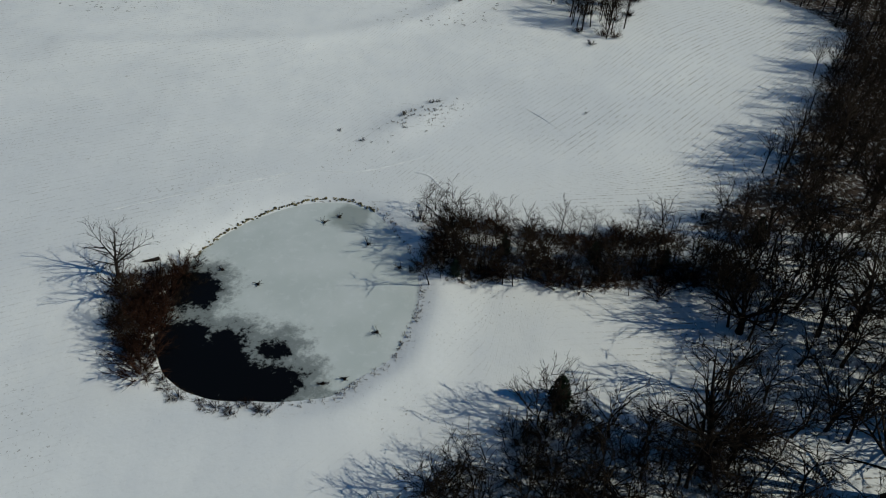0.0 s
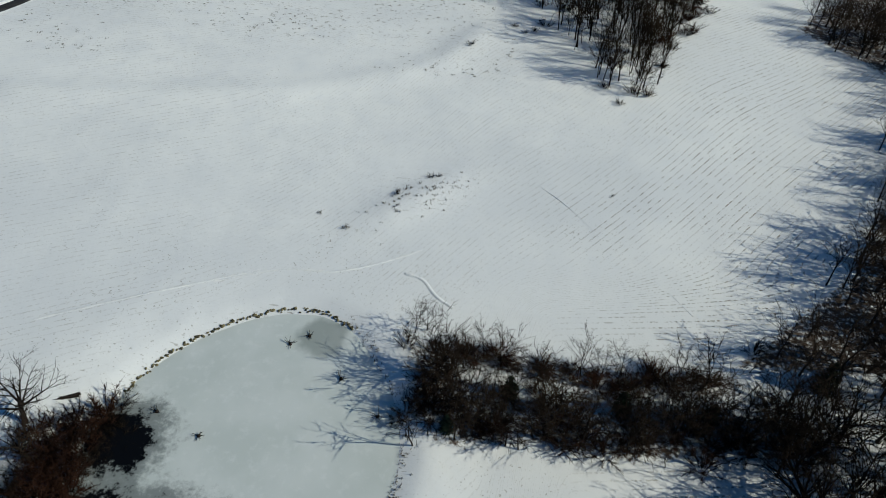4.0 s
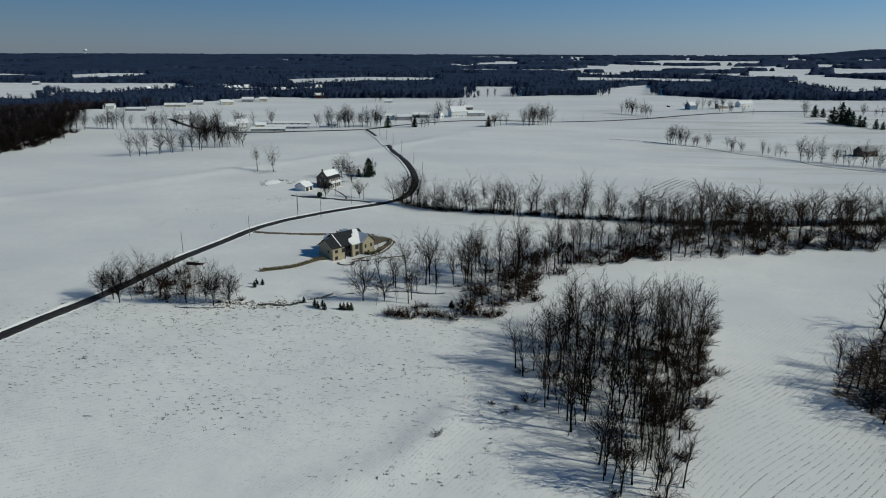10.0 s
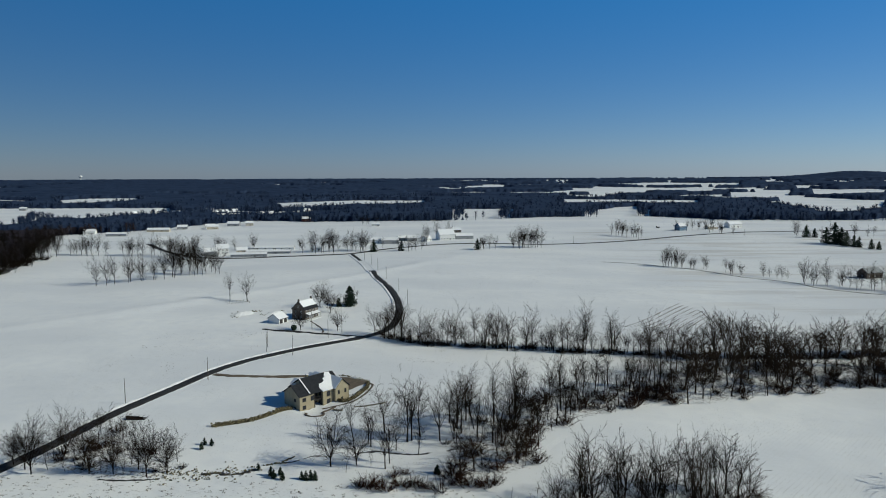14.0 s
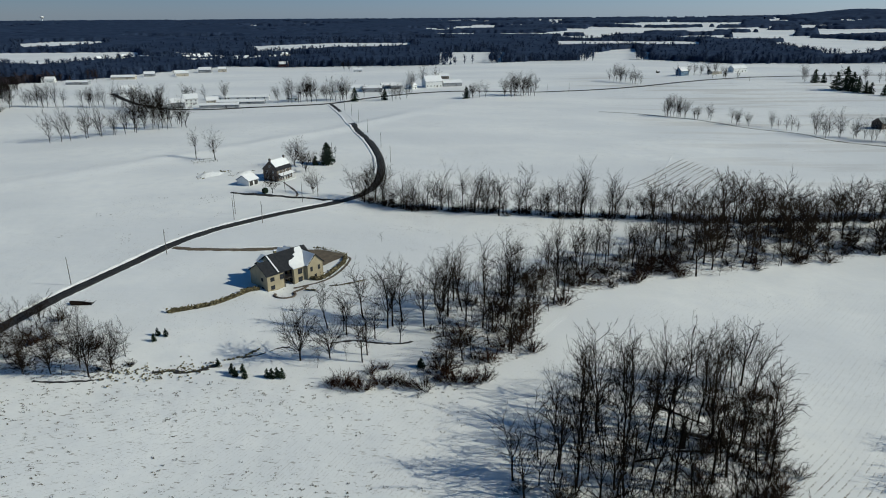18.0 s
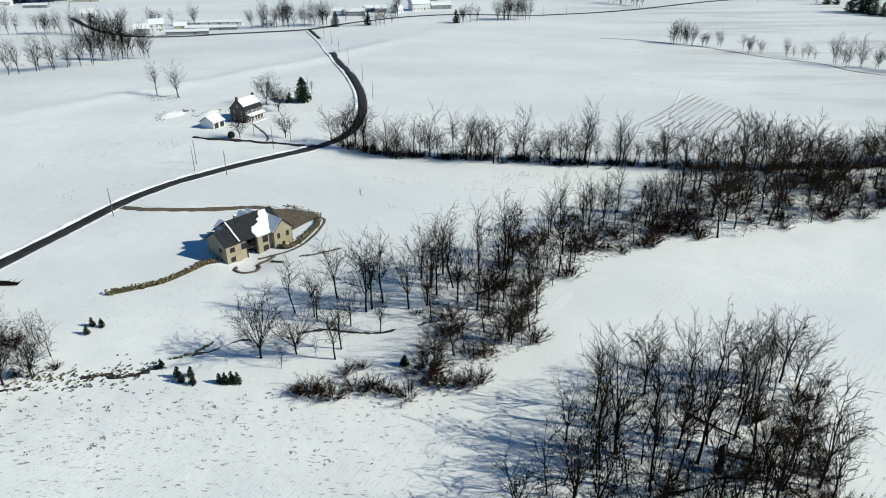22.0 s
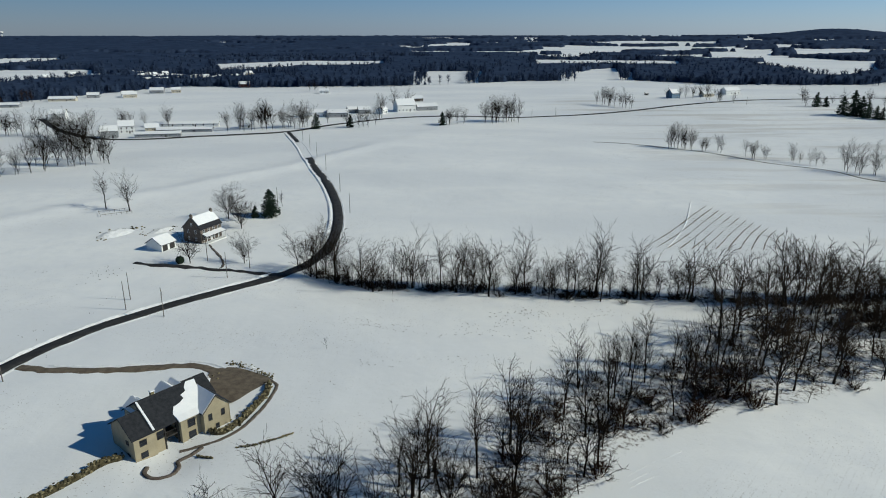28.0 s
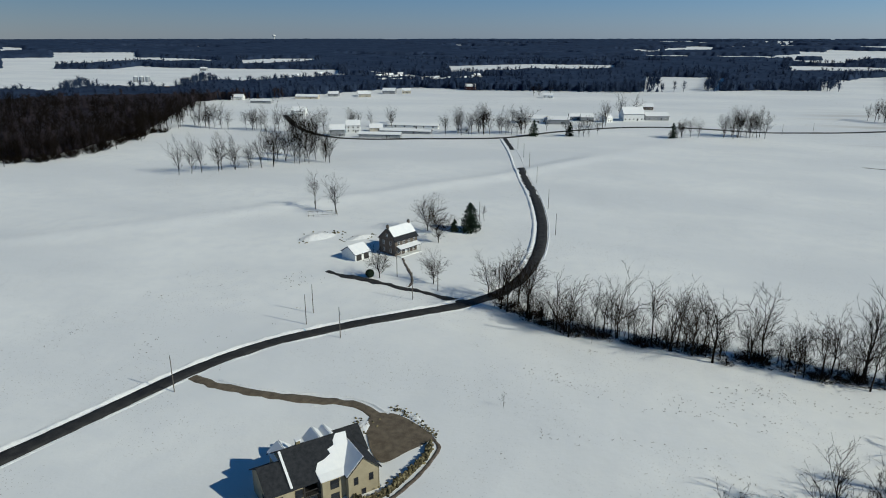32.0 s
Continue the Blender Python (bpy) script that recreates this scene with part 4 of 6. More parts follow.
    for x, y in ((-43, 303), (-38.5, 299.5), (-37.3, 298), (-36, 300), (-34.8, 297), (-29.5, 297.5), (-28.3, 297.2), (-27.1, 297.6), (-25.9, 297.3)):
        pine(x, y, rnd.uniform(2.2, 2.9), rnd, "small dark evergreen planted in snow", "young evergreens", 1.3)
    for x, y in ((-63.5, 318.5), (-61.2, 318), (-63.3, 315.2)):
        pine(x, y, 2.4, rnd, "small dark evergreen planted in snow", "young evergreens", 1.3)
    for name, poly, count, low, high, gap, what in (("copse_saplings", [q for q in CLUMP if q[0] > 28], 110, 7, 17, 1.8, "thin bare saplings of the field copse"), ("creek_saplings", WOOD, 170, 6, 13, 2.4, "thin bare saplings of the creek wood"),
                                                    ("roadside_saplings", ROADSIDE, 40, 5, 10, 2.0, "thin bare saplings on the roadside corner")):
        grove(name, [(x, y, rnd.uniform(low, high)) for x, y in fill(poly, count, gap, rnd)], POLES_, 12, rnd, what, 1.2)
    grove("hedge_saplings", [(x, y, rnd.uniform(4, 11)) for x, y in strew(HEDGE, 120, 1.8, rnd) + strew(HEDGE[:4], 30, 2.4, rnd)], POLES_, 12, rnd, "thin bare saplings of the hedgerow", 1.3)
    thick = [(16, 44), (26, 60), (48, 66), (50, 104), (90, 112), (112, 100), (112, 44)]
    grove("pond_wood", [(x, y, rnd.uniform(12, 21)) for x, y in fill(thick, 50, 3.6, rnd)], SPARE, 16, rnd, "crowded dark bare trees below the pond", 1.25)
    grove("pond_saplings", [(x, y, rnd.uniform(6, 13)) for x, y in fill(NEAR, 70, 1.8, rnd) + strew(PONDHEDGE, 70, 2.6, rnd)], POLES_, 12, rnd, "thin bare saplings round the pond", 1.5)
    for x, y in strew(CLUMP[3:10], 18, 1.2, rnd):
        bush(x, y, rnd.uniform(1.8, 3.6), rnd, "red-brown brush at the copse edge", "undergrowth of the copse", wide=1.4)
    for x, y, h in ((13, 103, 5), (31, 101, 5.5), (20, 66, 7), (45, 100, 5), (3, 95, 4), (66, 108, 7)):
        pine(x, y, h, rnd, "dark cedar among the pond's bare shrubs", "cedars by the pond", 0.9, BROAD)
    for x, y in fill(CLUMP, 9, 4.0, rnd):
        bush(x, y, rnd.uniform(1.6, 3.0), rnd, "dark tangled brush inside the copse", "undergrowth of the copse", SHRUBS, 1.5)
    grove("wood_brush", [(x, y, rnd.uniform(1.8, 4.2)) for x, y in fill(EAST, 70, 4.0, rnd) + fill(NEAR, 80, 1.9, rnd) + strew(HEDGE, 64, 2.2, rnd) + fill(WOOD, 60, 2.8, rnd)] + [(x, y, rnd.uniform(3.5, 6.5)) for x, y in strew([(-372, 600), (-354, 614), (-348, 650), (-366, 730), (-374, 757)], 50, 5, rnd)], SHRUBS, 3.0, rnd, "dark leafless brush under the trees", 1.5, "brush")
    lines = [([(-236, 597), (-221, 618), (-204, 628), (-198, 650), (-169, 654)], 26, 4, 15, 23), ([(-200, 645), (-206, 690), (-214, 720), (-238, 768)], 28, 10, 14, 22), ([(-170, 654), (-186, 690)], 5, 3, 15, 20),
             ([(-380, 757), (-358, 790), (-322, 782), (-285, 791), (-240, 768)], 44, 6, 13, 22), ([(-128, 806), (-108, 815), (-82, 822), (-66, 830)], 30, 5, 15, 22), ([(-240, 800), (-220, 830), (-180, 850)], 12, 9, 12, 19),
             ([(211, 722), (226, 717)], 15, 2.5, 12, 17), ([(226, 712), (243, 696)], 10, 2.5, 8, 13), ([(248, 682), (262, 668)], 9, 2.5, 8, 13), ([(268, 664), (288, 656)], 9, 2.5, 8, 12), ([(290, 636), (303, 622), (330, 600), (380, 580), (470, 556)], 84, 4, 10, 19), ([(366, 1040), (384, 1046), (400, 1012)], 9, 5, 10, 16),
             ([(92, 850), (114, 862)], 22, 4, 16, 23), ([(48, 836), (66, 838)], 9, 3, 12, 16), ([(-30, 812), (-12, 826)], 8, 4, 12, 17), ([(-20, 880), (-2, 888)], 4, 3, 18, 22), ([(8, 960), (22, 975)], 4, 4, 22, 26),
             ([(238, 1010), (252, 985), (262, 970)], 18, 4, 13, 20), ([(-118, 1196), (-96, 1208)], 6, 5, 12, 17), ([(340, 1060), (420, 1100)], 14, 8, 12, 18), ([(470, 1000), (620, 960)], 24, 12, 11, 18), ([(-96, 900), (-110, 870)], 6, 5, 13, 18),
             ([(-150, 842), (-60, 850)], 9, 6, 8, 13), ([(-372, 600), (-354, 614), (-348, 650), (-366, 730), (-374, 757)], 60, 7, 14, 20), ([(-372, 760), (-440, 885), (-500, 990)], 40, 9, 14, 19)]
    spots = [(x, y, rnd.uniform(low, high) * 1.2) for line, count, width, low, high in lines for x, y in strew(line, int(count * 0.72), width, rnd)]
    grove("far_field_trees", spots, FAR, 16, rnd, "rows of bare trees among the far fields", 0.95)
    for x, y, h in ((473, 970, 16), (483, 969, 12), (462, 890, 25), (459, 902, 19), (466, 884, 20), (465, 872, 17), (470, 866, 13), (472, 860, 12), (477, 846, 11), (480, 838, 9), (48, 834, 12), (-60, 812, 13), (-32, 819, 11)):
        pine(x, y, h, rnd, "far dark evergreen beside snowy fields", "far evergreens", 1.3)


plant_all()


# ---- far woods, too many trees to count ----
WOOD_EDGE = ([-5000, -700, -450, -371, -358, -352, -371, -440, -505, -420, -345, -309, -213, 10, 235, 395, 506, 751, 5000], [900, 640, 620, 600, 613, 650, 760, 890, 1000, 1070, 1235, 1290, 1260, 1275, 1365, 1375, 1265, 1245, 1240])
FIELDS = [[(-1470, 1608), (-1293, 1650), (-1205, 1680), (-1242, 1827), (-1109, 1765), (-881, 1781), (-661, 1789), (-523, 1476), (-605, 1276), (-642, 1267), (-769, 1408), (-661, 1190), (-646, 1142), (-742, 1115), (-864, 1203), (-754, 1043), (-1100, 1040)],
          [(-1890, 1997), (-1667, 2226), (-1350, 2206), (-1228, 2158), (-1102, 1965), (-1241, 1945), (-1347, 1962), (-1373, 1738), (-1321, 1563), (-1390, 1537)],
          [(-2043, 2354), (-1797, 2499), (-1582, 2232), (-1760, 2063)], [(-1164, 2182), (-1121, 2297), (-984, 2343), (-871, 2107), (-890, 1941), (-957, 1857)],
          [(-466, 2042), (-266, 2208), (-36, 2196), (-27, 1871), (-195, 1802), (-344, 1634)], [(65, 1679), (158, 1682), (112, 1331), (49, 1304)], [(386, 2158), (506, 2186), (409, 1841), (321, 1819)],
          [(346, 1566), (428, 1743), (499, 1798), (357, 1300), (290, 1330)], [(887, 1995), (1151, 2188), (1275, 2039), (972, 1576), (765, 1405), (810, 1661)], [(1086, 2652), (1305, 2624), (1085, 2197), (940, 2266)],
          [(711, 3258), (1071, 3021), (933, 2642), (608, 2796)], [(1227, 3612), (1473, 3440), (1318, 3086), (1061, 3132)], [(1483, 2796), (1670, 2644), (1464, 2328), (1197, 2273)], [(395, 2240), (782, 2132), (660, 1813), (327, 1864)],
          [(47, 2823), (492, 2775), (449, 2539), (44, 2578)], [(-2550, 2610), (-2412, 2589), (-2101, 2288), (-2107, 2200)]]
VILLAGE = [(-420, 1490, 70), (-330, 1470, 60), (-480, 1560, 60), (-395, 1420, 45), (-560, 1500, 60), (-250, 1560, 50)]


def woodland(x, y):
    """Above nought where far woods stand."""
    r, a = np.hypot(x, y), np.arctan2(x, y)
    n = np.zeros(len(x))
    some = r >= 2300
    for cx, cy, q in VILLAGE:
        some |= np.hypot(x - cx, (y - cy) * 0.8) < q
    n[some] = [noise.noise((p / 420, q / 300, 7)) + 0.6 * noise.noise((p / 150, q / 95, 9)) for p, q in zip(x[some], y[some])]
    open_ = ease(-0.35, 0.30, a)  # the land to the right is more open
    wood = np.where(r < 2300, 0.5 + 0.3 * n, n + 0.34 - 0.36 * open_ - 0.05 * ease(3000, 4500, r))
    wood = np.where(np.hypot(x - 2290, y - 3820) < 420, 0.5, wood)
    for poly in FIELDS:
        wood = np.where(inside(poly, x, y), -1, wood)
    for cx, cy, q in VILLAGE:
        wood = np.where(np.hypot(x - cx, (y - cy) * 0.8) < q, np.minimum(wood, n - 0.1), wood)
    edge = np.interp(a, np.arctan2(WOOD_EDGE[0], WOOD_EDGE[1]), np.hypot(*WOOD_EDGE))
    return np.where(r < edge, -1, wood)


def far_woods():
    rnd = np.random.RandomState(3)
    rs, angs = np.geomspace(660, 4850, 250), np.linspace(-0.9, 0.85, 640)
    rr, aa = np.meshgrid(rs, angs, indexing="ij")
    rr = rr * (1 + 0.003 * rnd.randn(*rr.shape))
    x, y = (rr * np.sin(aa)).ravel(), (rr * np.cos(aa)).ravel()
    wood, r = woodland(x, y), np.hypot(x, y)
    keep = (wood > 0).reshape(rr.shape)
    shrunk = keep.copy()  # the canopy keeps back from the edges, where single trees stand
    for away, step in ((0, 1), (0, -1), (0, 2), (1, 3), (1, -3), (1, 6), (1, -6)):
        shrunk &= np.roll(keep, step, away)
    keep = np.where(rr < 1700, shrunk, keep)
    wood = keep.ravel()
    soft = np.array([noise.noise((p / 60, q / 60, 2)) + 0.5 * noise.noise((p / 22, q / 22, 5)) for p, q in zip(x, y)])
    tall = 6 + 2 * ease(900, 1500, r) + 1.6 * rnd.rand(len(x)) + 2.4 * soft + 2 * ease(1800, 3000, r)
    z = land(x, y) + np.where(wood > 0, tall, -3.0)
    n = len(angs)
    some = keep[:-1, :-1] | keep[1:, :-1] | keep[:-1, 1:] | keep[1:, 1:]
    f = [(i * n + j, i * n + j + 1, (i + 1) * n + j + 1, (i + 1) * n + j) for i, j in zip(*np.nonzero(some))]
    canopy = mesh_of("far_woods", np.stack([x, y, z], 1).tolist(), f, M_HAZEWOODS, True)
    # nearer faces stay brown, without the haze colour
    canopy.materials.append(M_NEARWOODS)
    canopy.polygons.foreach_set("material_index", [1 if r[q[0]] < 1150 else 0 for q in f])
    tagged(new("far_woods", canopy), "dark bare woods with painted haze between distant snowy fields", "woods", kind="stuff")
    # single crowns that stand out of the canopy and at its edges
    crowns = []
    for k in range(6):
        own, w = random.Random(90 + k), Wood()
        w.tube([Vector((0, 0, 0)), Vector((0, 0, 13))], [0.3, 0.01], 3)
        for i in range(46):
            h, a = own.uniform(2.5, 11), own.uniform(0, 6.28)
            q = own.uniform(1.5, 4.6) * math.sqrt(max(0.1, 1 - ((h - 5.5) / 8) ** 2))
            w.tube([Vector((0, 0, h)), Vector((q * math.cos(a), q * math.sin(a), h + own.uniform(1.5, 4.0)))], [0.24, 0.01], 3)
        crowns.append((w.mesh("crown", M_HAZEWOODS),))
    count = 52000
    a, r = rnd.uniform(-0.88, 0.84, count), 620 + 1900 * rnd.rand(count) ** 0.8
    x, y = r * np.sin(a), r * np.cos(a)
    here = woodland(x, y) > 0
    near_edge = here & ~((woodland(x * (1 - 26 / r), y * (1 - 26 / r)) > 0) & (woodland(x + 16, y) > 0) & (woodland(x - 16, y) > 0))
    pick = np.nonzero(near_edge | (here & (rnd.rand(count) < 0.16 * ease(2600, 1300, r))))[0][:5200]
    # nearer crowns swap the painted haze blue for plain brown
    browns = []
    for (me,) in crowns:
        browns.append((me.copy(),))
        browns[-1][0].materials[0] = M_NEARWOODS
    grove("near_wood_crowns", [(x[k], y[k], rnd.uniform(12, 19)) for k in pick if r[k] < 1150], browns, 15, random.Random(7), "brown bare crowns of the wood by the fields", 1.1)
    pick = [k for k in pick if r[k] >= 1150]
    grove("far_wood_crowns", [(x[k], y[k], rnd.uniform(12, 20)) for k in pick], crowns, 15, random.Random(6), "haze-blue bare crowns of the distant woods", 1.1)


far_woods()


def thicket(name, poly, count, low, high, seed, label):
    """A wood of many small bare trees in one mesh."""
    rnd = random.Random(seed)
    w = Wood()
    for x, y in fill(poly, count, 2.6, rnd):
        h, z = rnd.uniform(low, high), level(x, y)
        foot = Vector((x, y, z - 0.3))
        line = grow(rnd, foot, Vector((0, 0, 1)), h, 3, 0.06, 0.05)
        w.tube(line, [0.24, 0.20, 0.13, 0.03], 3)
        for k in range(12):
            p, d = along(line, rnd.uniform(0.3, 0.97))
            a = rnd.uniform(0, 6.28)
            q = p + Vector((math.cos(a) * h * 0.2, math.sin(a) * h * 0.2, h * rnd.uniform(0.05, 0.25)))
            w.tube([p, q], [0.18, 0.04], 3)
            for b in range(2):
                u = p.lerp(q, rnd.uniform(0.3, 1))
                w.tube([u, u + Vector((rnd.uniform(-1, 1), rnd.uniform(-1, 1), rnd.uniform(0, 1))) * h * 0.11], [0.09, 0.01], 3)
    tagged(new(name, w.mesh(name, M_TWIG)), label, "woods", kind="stuff")


thicket("big_wood", BIGWOOD, 1200, 13, 20, 8, "dense leafless wood beside the snowy field")


# ---- buildings ----
def slab(points, thick):
    """A bmesh of a flat plate with thickness, from corner points of its underside."""
    bm = bmesh.new()
    up = (Vector(points[1]) - Vector(points[0])).cross(Vector(points[2]) - Vector(points[0])).normalized()
    if up.z < 0:
        up = -up
    low = [bm.verts.new(p) for p in points]
    top = [bm.verts.new(Vector(p) + up * thick) for p in points]
    bm.faces.new(low)
    bm.faces.new(top)
    n = len(points)
    for k in range(n):
        bm.faces.new((low[k], low[(k + 1) % n], top[(k + 1) % n], top[k]))
    bmesh.ops.recalc_face_normals(bm, faces=bm.faces[:])
    return bm


def gable_body(x0, x1, y0, y1, z0, eave, ridge, along_x=True):
    """Walls of a gabled block; the ridge runs along x or y."""
    bm = bmesh.new()
    if along_x:
        m = (y0 + y1) / 2
        tops = [(x0, m, ridge), (x1, m, ridge)]
        ends = ((3, 0, 4, 8, 7), (1, 2, 6, 9, 5))
        roofs = ((4, 5, 9, 8), (6, 7, 8, 9))
        sides = ((0, 1, 5, 4), (2, 3, 7, 6))
    else:
        m = (x0 + x1) / 2
        tops = [(m, y0, ridge), (m, y1, ridge)]
        ends = ((0, 1, 5, 8, 4), (2, 3, 7, 9, 6))
        roofs = ((5, 6, 9, 8), (7, 4, 8, 9))
        sides = ((1, 2, 6, 5), (3, 0, 4, 7))
    v = [bm.verts.new(p) for p in [(x0, y0, z0), (x1, y0, z0), (x1, y1, z0), (x0, y1, z0), (x0, y0, eave), (x1, y0, eave), (x1, y1, eave), (x0, y1, eave)] + tops]
    for q in (*ends, *roofs, *sides, (0, 3, 2, 1)):
        bm.faces.new([v[k] for k in q])
    bmesh.ops.recalc_face_normals(bm, faces=bm.faces[:])
    return bm


def roof_plates(ob, x0, x1, y0, y1, eave, ridge, material, along_x=True, over=0.45, thick=0.18, sides=(-1, 1), label="", lift=0.03, name="roof", covers=(0.0, 1.0)):
    """Two overhanging plates of a gabled roof. covers: how far from ridge to eave a plate reaches."""
    made = []
    for s in sides:
        if along_x:
            m, half = (y0 + y1) / 2, (y1 - y0) / 2
        else:
            m, half = (x0 + x1) / 2, (x1 - x0) / 2
        fall = (ridge - eave) / half
        o0, o1 = covers[0] * (half + over), covers[1] * (half + over)
        z0, z1 = ridge - fall * o0 + lift, ridge - fall * o1 + lift
        if along_x:
            pts = [(x0 - over, m + s * o0, z0), (x1 + over, m + s * o0, z0), (x1 + over, m + s * o1, z1), (x0 - over, m + s * o1, z1)]
        else:
            pts = [(m + s * o0, y0 - over, z0), (m + s * o0, y1 + over, z0), (m + s * o1, y1 + over, z1), (m + s * o1, y0 - over, z1)]
        made.append(part(name, slab(pts, thick), ob, label, material))
    return made


def window(ob, x, y, z, w, h, face, frame_mat=None, name="window"):
    """A framed window on a wall that looks along face (degrees in the thing's own axes)."""
    frame_mat = frame_mat or M_FRAME
    m = pose(x, y, z, 0, 0, face)
    bm = bmesh.new()
    t = 0.09
    for cx, cz, sx, sz in ((0, t / 2, w, t), (0, h - t / 2, w, t), (-w / 2 + t / 2, h / 2, t, h - 2 * t), (w / 2 - t / 2, h / 2, t, h - 2 * t), (0, h / 2, w - 2 * t, 0.05)):
        bmesh.ops.create_cube(bm, size=1, matrix=Matrix.Translation((cx, -0.03, cz)) @ Matrix.Diagonal((sx, 0.1, sz, 1)))
    win = part(name, bm, ob, "", frame_mat, m)
    bm = bmesh.new()
    bmesh.ops.create_cube(bm, size=1, matrix=Matrix.Translation((0, -0.005, h / 2)) @ Matrix.Diagonal((w - 0.12, 0.03, h - 0.12, 1)))
    part("pane", bm, win, "", M_GLASS)
    return win


def building(name, x, y, turn, sx, sy, eave, ridge, wall, label, category, windows=(2, 1), roof=None, door=True, group="", rise=0.0):
    """A simple gabled farm building or house, ridge along its own x, with snow on its roof."""
    ob = empty(name, pose(x, y, level(x, y) + rise, 0, 0, turn), label, category, group)
    hx, hy = sx / 2, sy / 2
    part("wall", gable_body(-hx, hx, -hy, hy, -1.0, eave, ridge), ob, "", wall)
    roof_plates(ob, -hx, hx, -hy, hy, eave, ridge, M_SHINGLE, over=0.4, thick=0.12)
    roof_plates(ob, -hx, hx, -hy, hy, eave, ridge, roof or M_ROOFSNOW, over=0.36, thick=0.16, lift=0.16, name="roof_snow")
    n, rows = windows
    for r in range(rows):
        for k in range(n):
            u = -hx + sx * (k + 0.5) / n
            z = 1.0 + r * 2.7
            if z + 1.3 < eave + 0.2:
                window(ob, u, -hy, z, 1.0, 1.3, 0, M_WHITE if wall is not M_WHITE else M_FRAME)
                window(ob, u, hy, z, 1.0, 1.3, 180, M_WHITE if wall is not M_WHITE else M_FRAME)
        for s in (-1, 1):
            z = 1.0 + r * 2.7
            if sy > 5:
                window(ob, s * hx, 0, z + 0.2, 0.9, 1.2, 90 * s, M_WHITE if wall is not M_WHITE else M_FRAME)
    if door:
        box("door", (1.1, 0.12, 2.1), (hx * 0.35, -hy - 0.03, 0), M_FRAME, ob, "dark closed door")
    return ob


def new_house():
    """The tan house: left wing, main block with a recessed porch, front gable wing, rear garage."""
    ob = empty("house", pose(-41.0, 351.2, 4.3, 0, 0, 47.3), "tan stucco house with dark shingle roof and snow patches", "house")
    # u runs along the front from the near corner, -y is the front
    part("wall", gable_body(0, 4.6, 0.2, 9.6, -1.6, 5.7, 8.7), ob, "tan wall of the end wing", M_WALL)
    part("wall", gable_body(4.2, 14.6, 3.2, 12.0, -1.6, 5.4, 5.8), ob, "tan wall of the main block", M_WALL)
    part("gable_wall", gable_body(4.15, 4.45, 0.7, 12.1, 4.0, 5.9, 9.7), ob, "tan gable above the end wing", M_WALL)
    part("wall", gable_body(14.4, 20.6, -1.8, 6.5, -1.6, 5.8, 8.8, False), ob, "tan front gable wing", M_WALL)
    part("wall", gable_body(15.0, 21.2, 5.0, 13.5, -0.5, 5.5, 8.6), ob, "tan garage wing", M_WALL)
    part("wall", gable_body(4.55, 6.5, 0.5, 4.0, -1.6, 5.55, 5.7), ob, "tan front wall beside the porch", M_WALL)
    box("bay", (4.6, 4.4, 7.2), (12.1, 1.7, -1.4), M_WALL, ob, "tan bay beside the porch", 0.04)
    # roofs
    roof_plates(ob, -0.1, 4.7, 0.2, 9.6, 5.7, 8.7, M_SHINGLE, over=0.4, label="dark shingle roof")
    roof_plates(ob, 4.2, 18.0, 0.2, 12.6, 5.75, 9.85, M_SHINGLE, over=0.4, label="dark shingle roof", lift=0.06)
    roof_plates(ob, 14.4, 20.6, -1.8, 6.0, 5.8, 8.8, M_SHINGLE, False, over=0.4, label="dark shingle roof")
    roof_plates(ob, 15.0, 21.2, 5.0, 13.5, 5.5, 8.6, M_SHINGLE, over=0.4, label="dark shingle garage roof")
    # snow left on the roofs
    roof_plates(ob, 14.4, 20.6, -1.75, 5.6, 5.8, 8.8, M_ROOFSNOW, False, sides=(-1,), over=0.34, thick=0.16, lift=0.2, label="snow on the gable wing roof", name="roof_snow")

    def on_main(u, v, lift=0.27):
        return (u, v, 9.85 + lift - 0.661 * (6.4 - v))

    part("roof_snow", slab([on_main(*a) for a in ((17.5, 6.1), (15.4, 6.2), (14.5, 5.3), (14.3, 4.5), (12.9, 4.1), (13.1, 3.3), (11.6, 2.7), (10.2, 2.5), (9.3, 1.3), (9.4, -0.3), (16.0, -0.3))], 0.16), ob, "snow drifted into the roof valley", M_ROOFSNOW)
    part("bay_roof", slab([(9.4, -0.9, 5.55), (14.5, -0.9, 5.55), (14.5, 0.6, 6.2), (9.4, 0.6, 6.2)], 0.24), ob, "snow over the porch bay", M_ROOFSNOW)
    part("roof_snow", slab([(4.05, 0.0, 5.9), (4.5, 0.0, 5.9), (4.5, 6.2, 9.95), (4.05, 6.2, 9.95)], 0.2), ob, "strip of snow along the rake", M_ROOFSNOW)
    # small gables at the back, snow on them
    for u, w, z in ((5.8, 3.8, 8.9), (12.6, 3.4, 9.6), (14.9, 2.8, 9.5)):
        part("rear_gable", gable_body(u - w / 2, u + w / 2, 6.5, 11.0, 3.0, z - 1.5, z, False), ob, "tan rear gable", M_WALL)
        roof_plates(ob, u - w / 2, u + w / 2, 6.9, 11.0, z - 1.5, z, M_ROOFSNOW, False, over=0.3, thick=0.2, lift=0.04, label="snowy rear gable roof", name="rear_roof")
    # chimney
    ch = box("chimney", (0.8, 0.8, 1.7), (8.2, 7.0, 9.0), M_STONE, ob, "stone chimney with snow cap", 0.05)
    box("cap", (1.05, 1.05, 0.25), (0, 0, 1.6), M_ROOFSNOW, ch, "snow cap", 0.06)
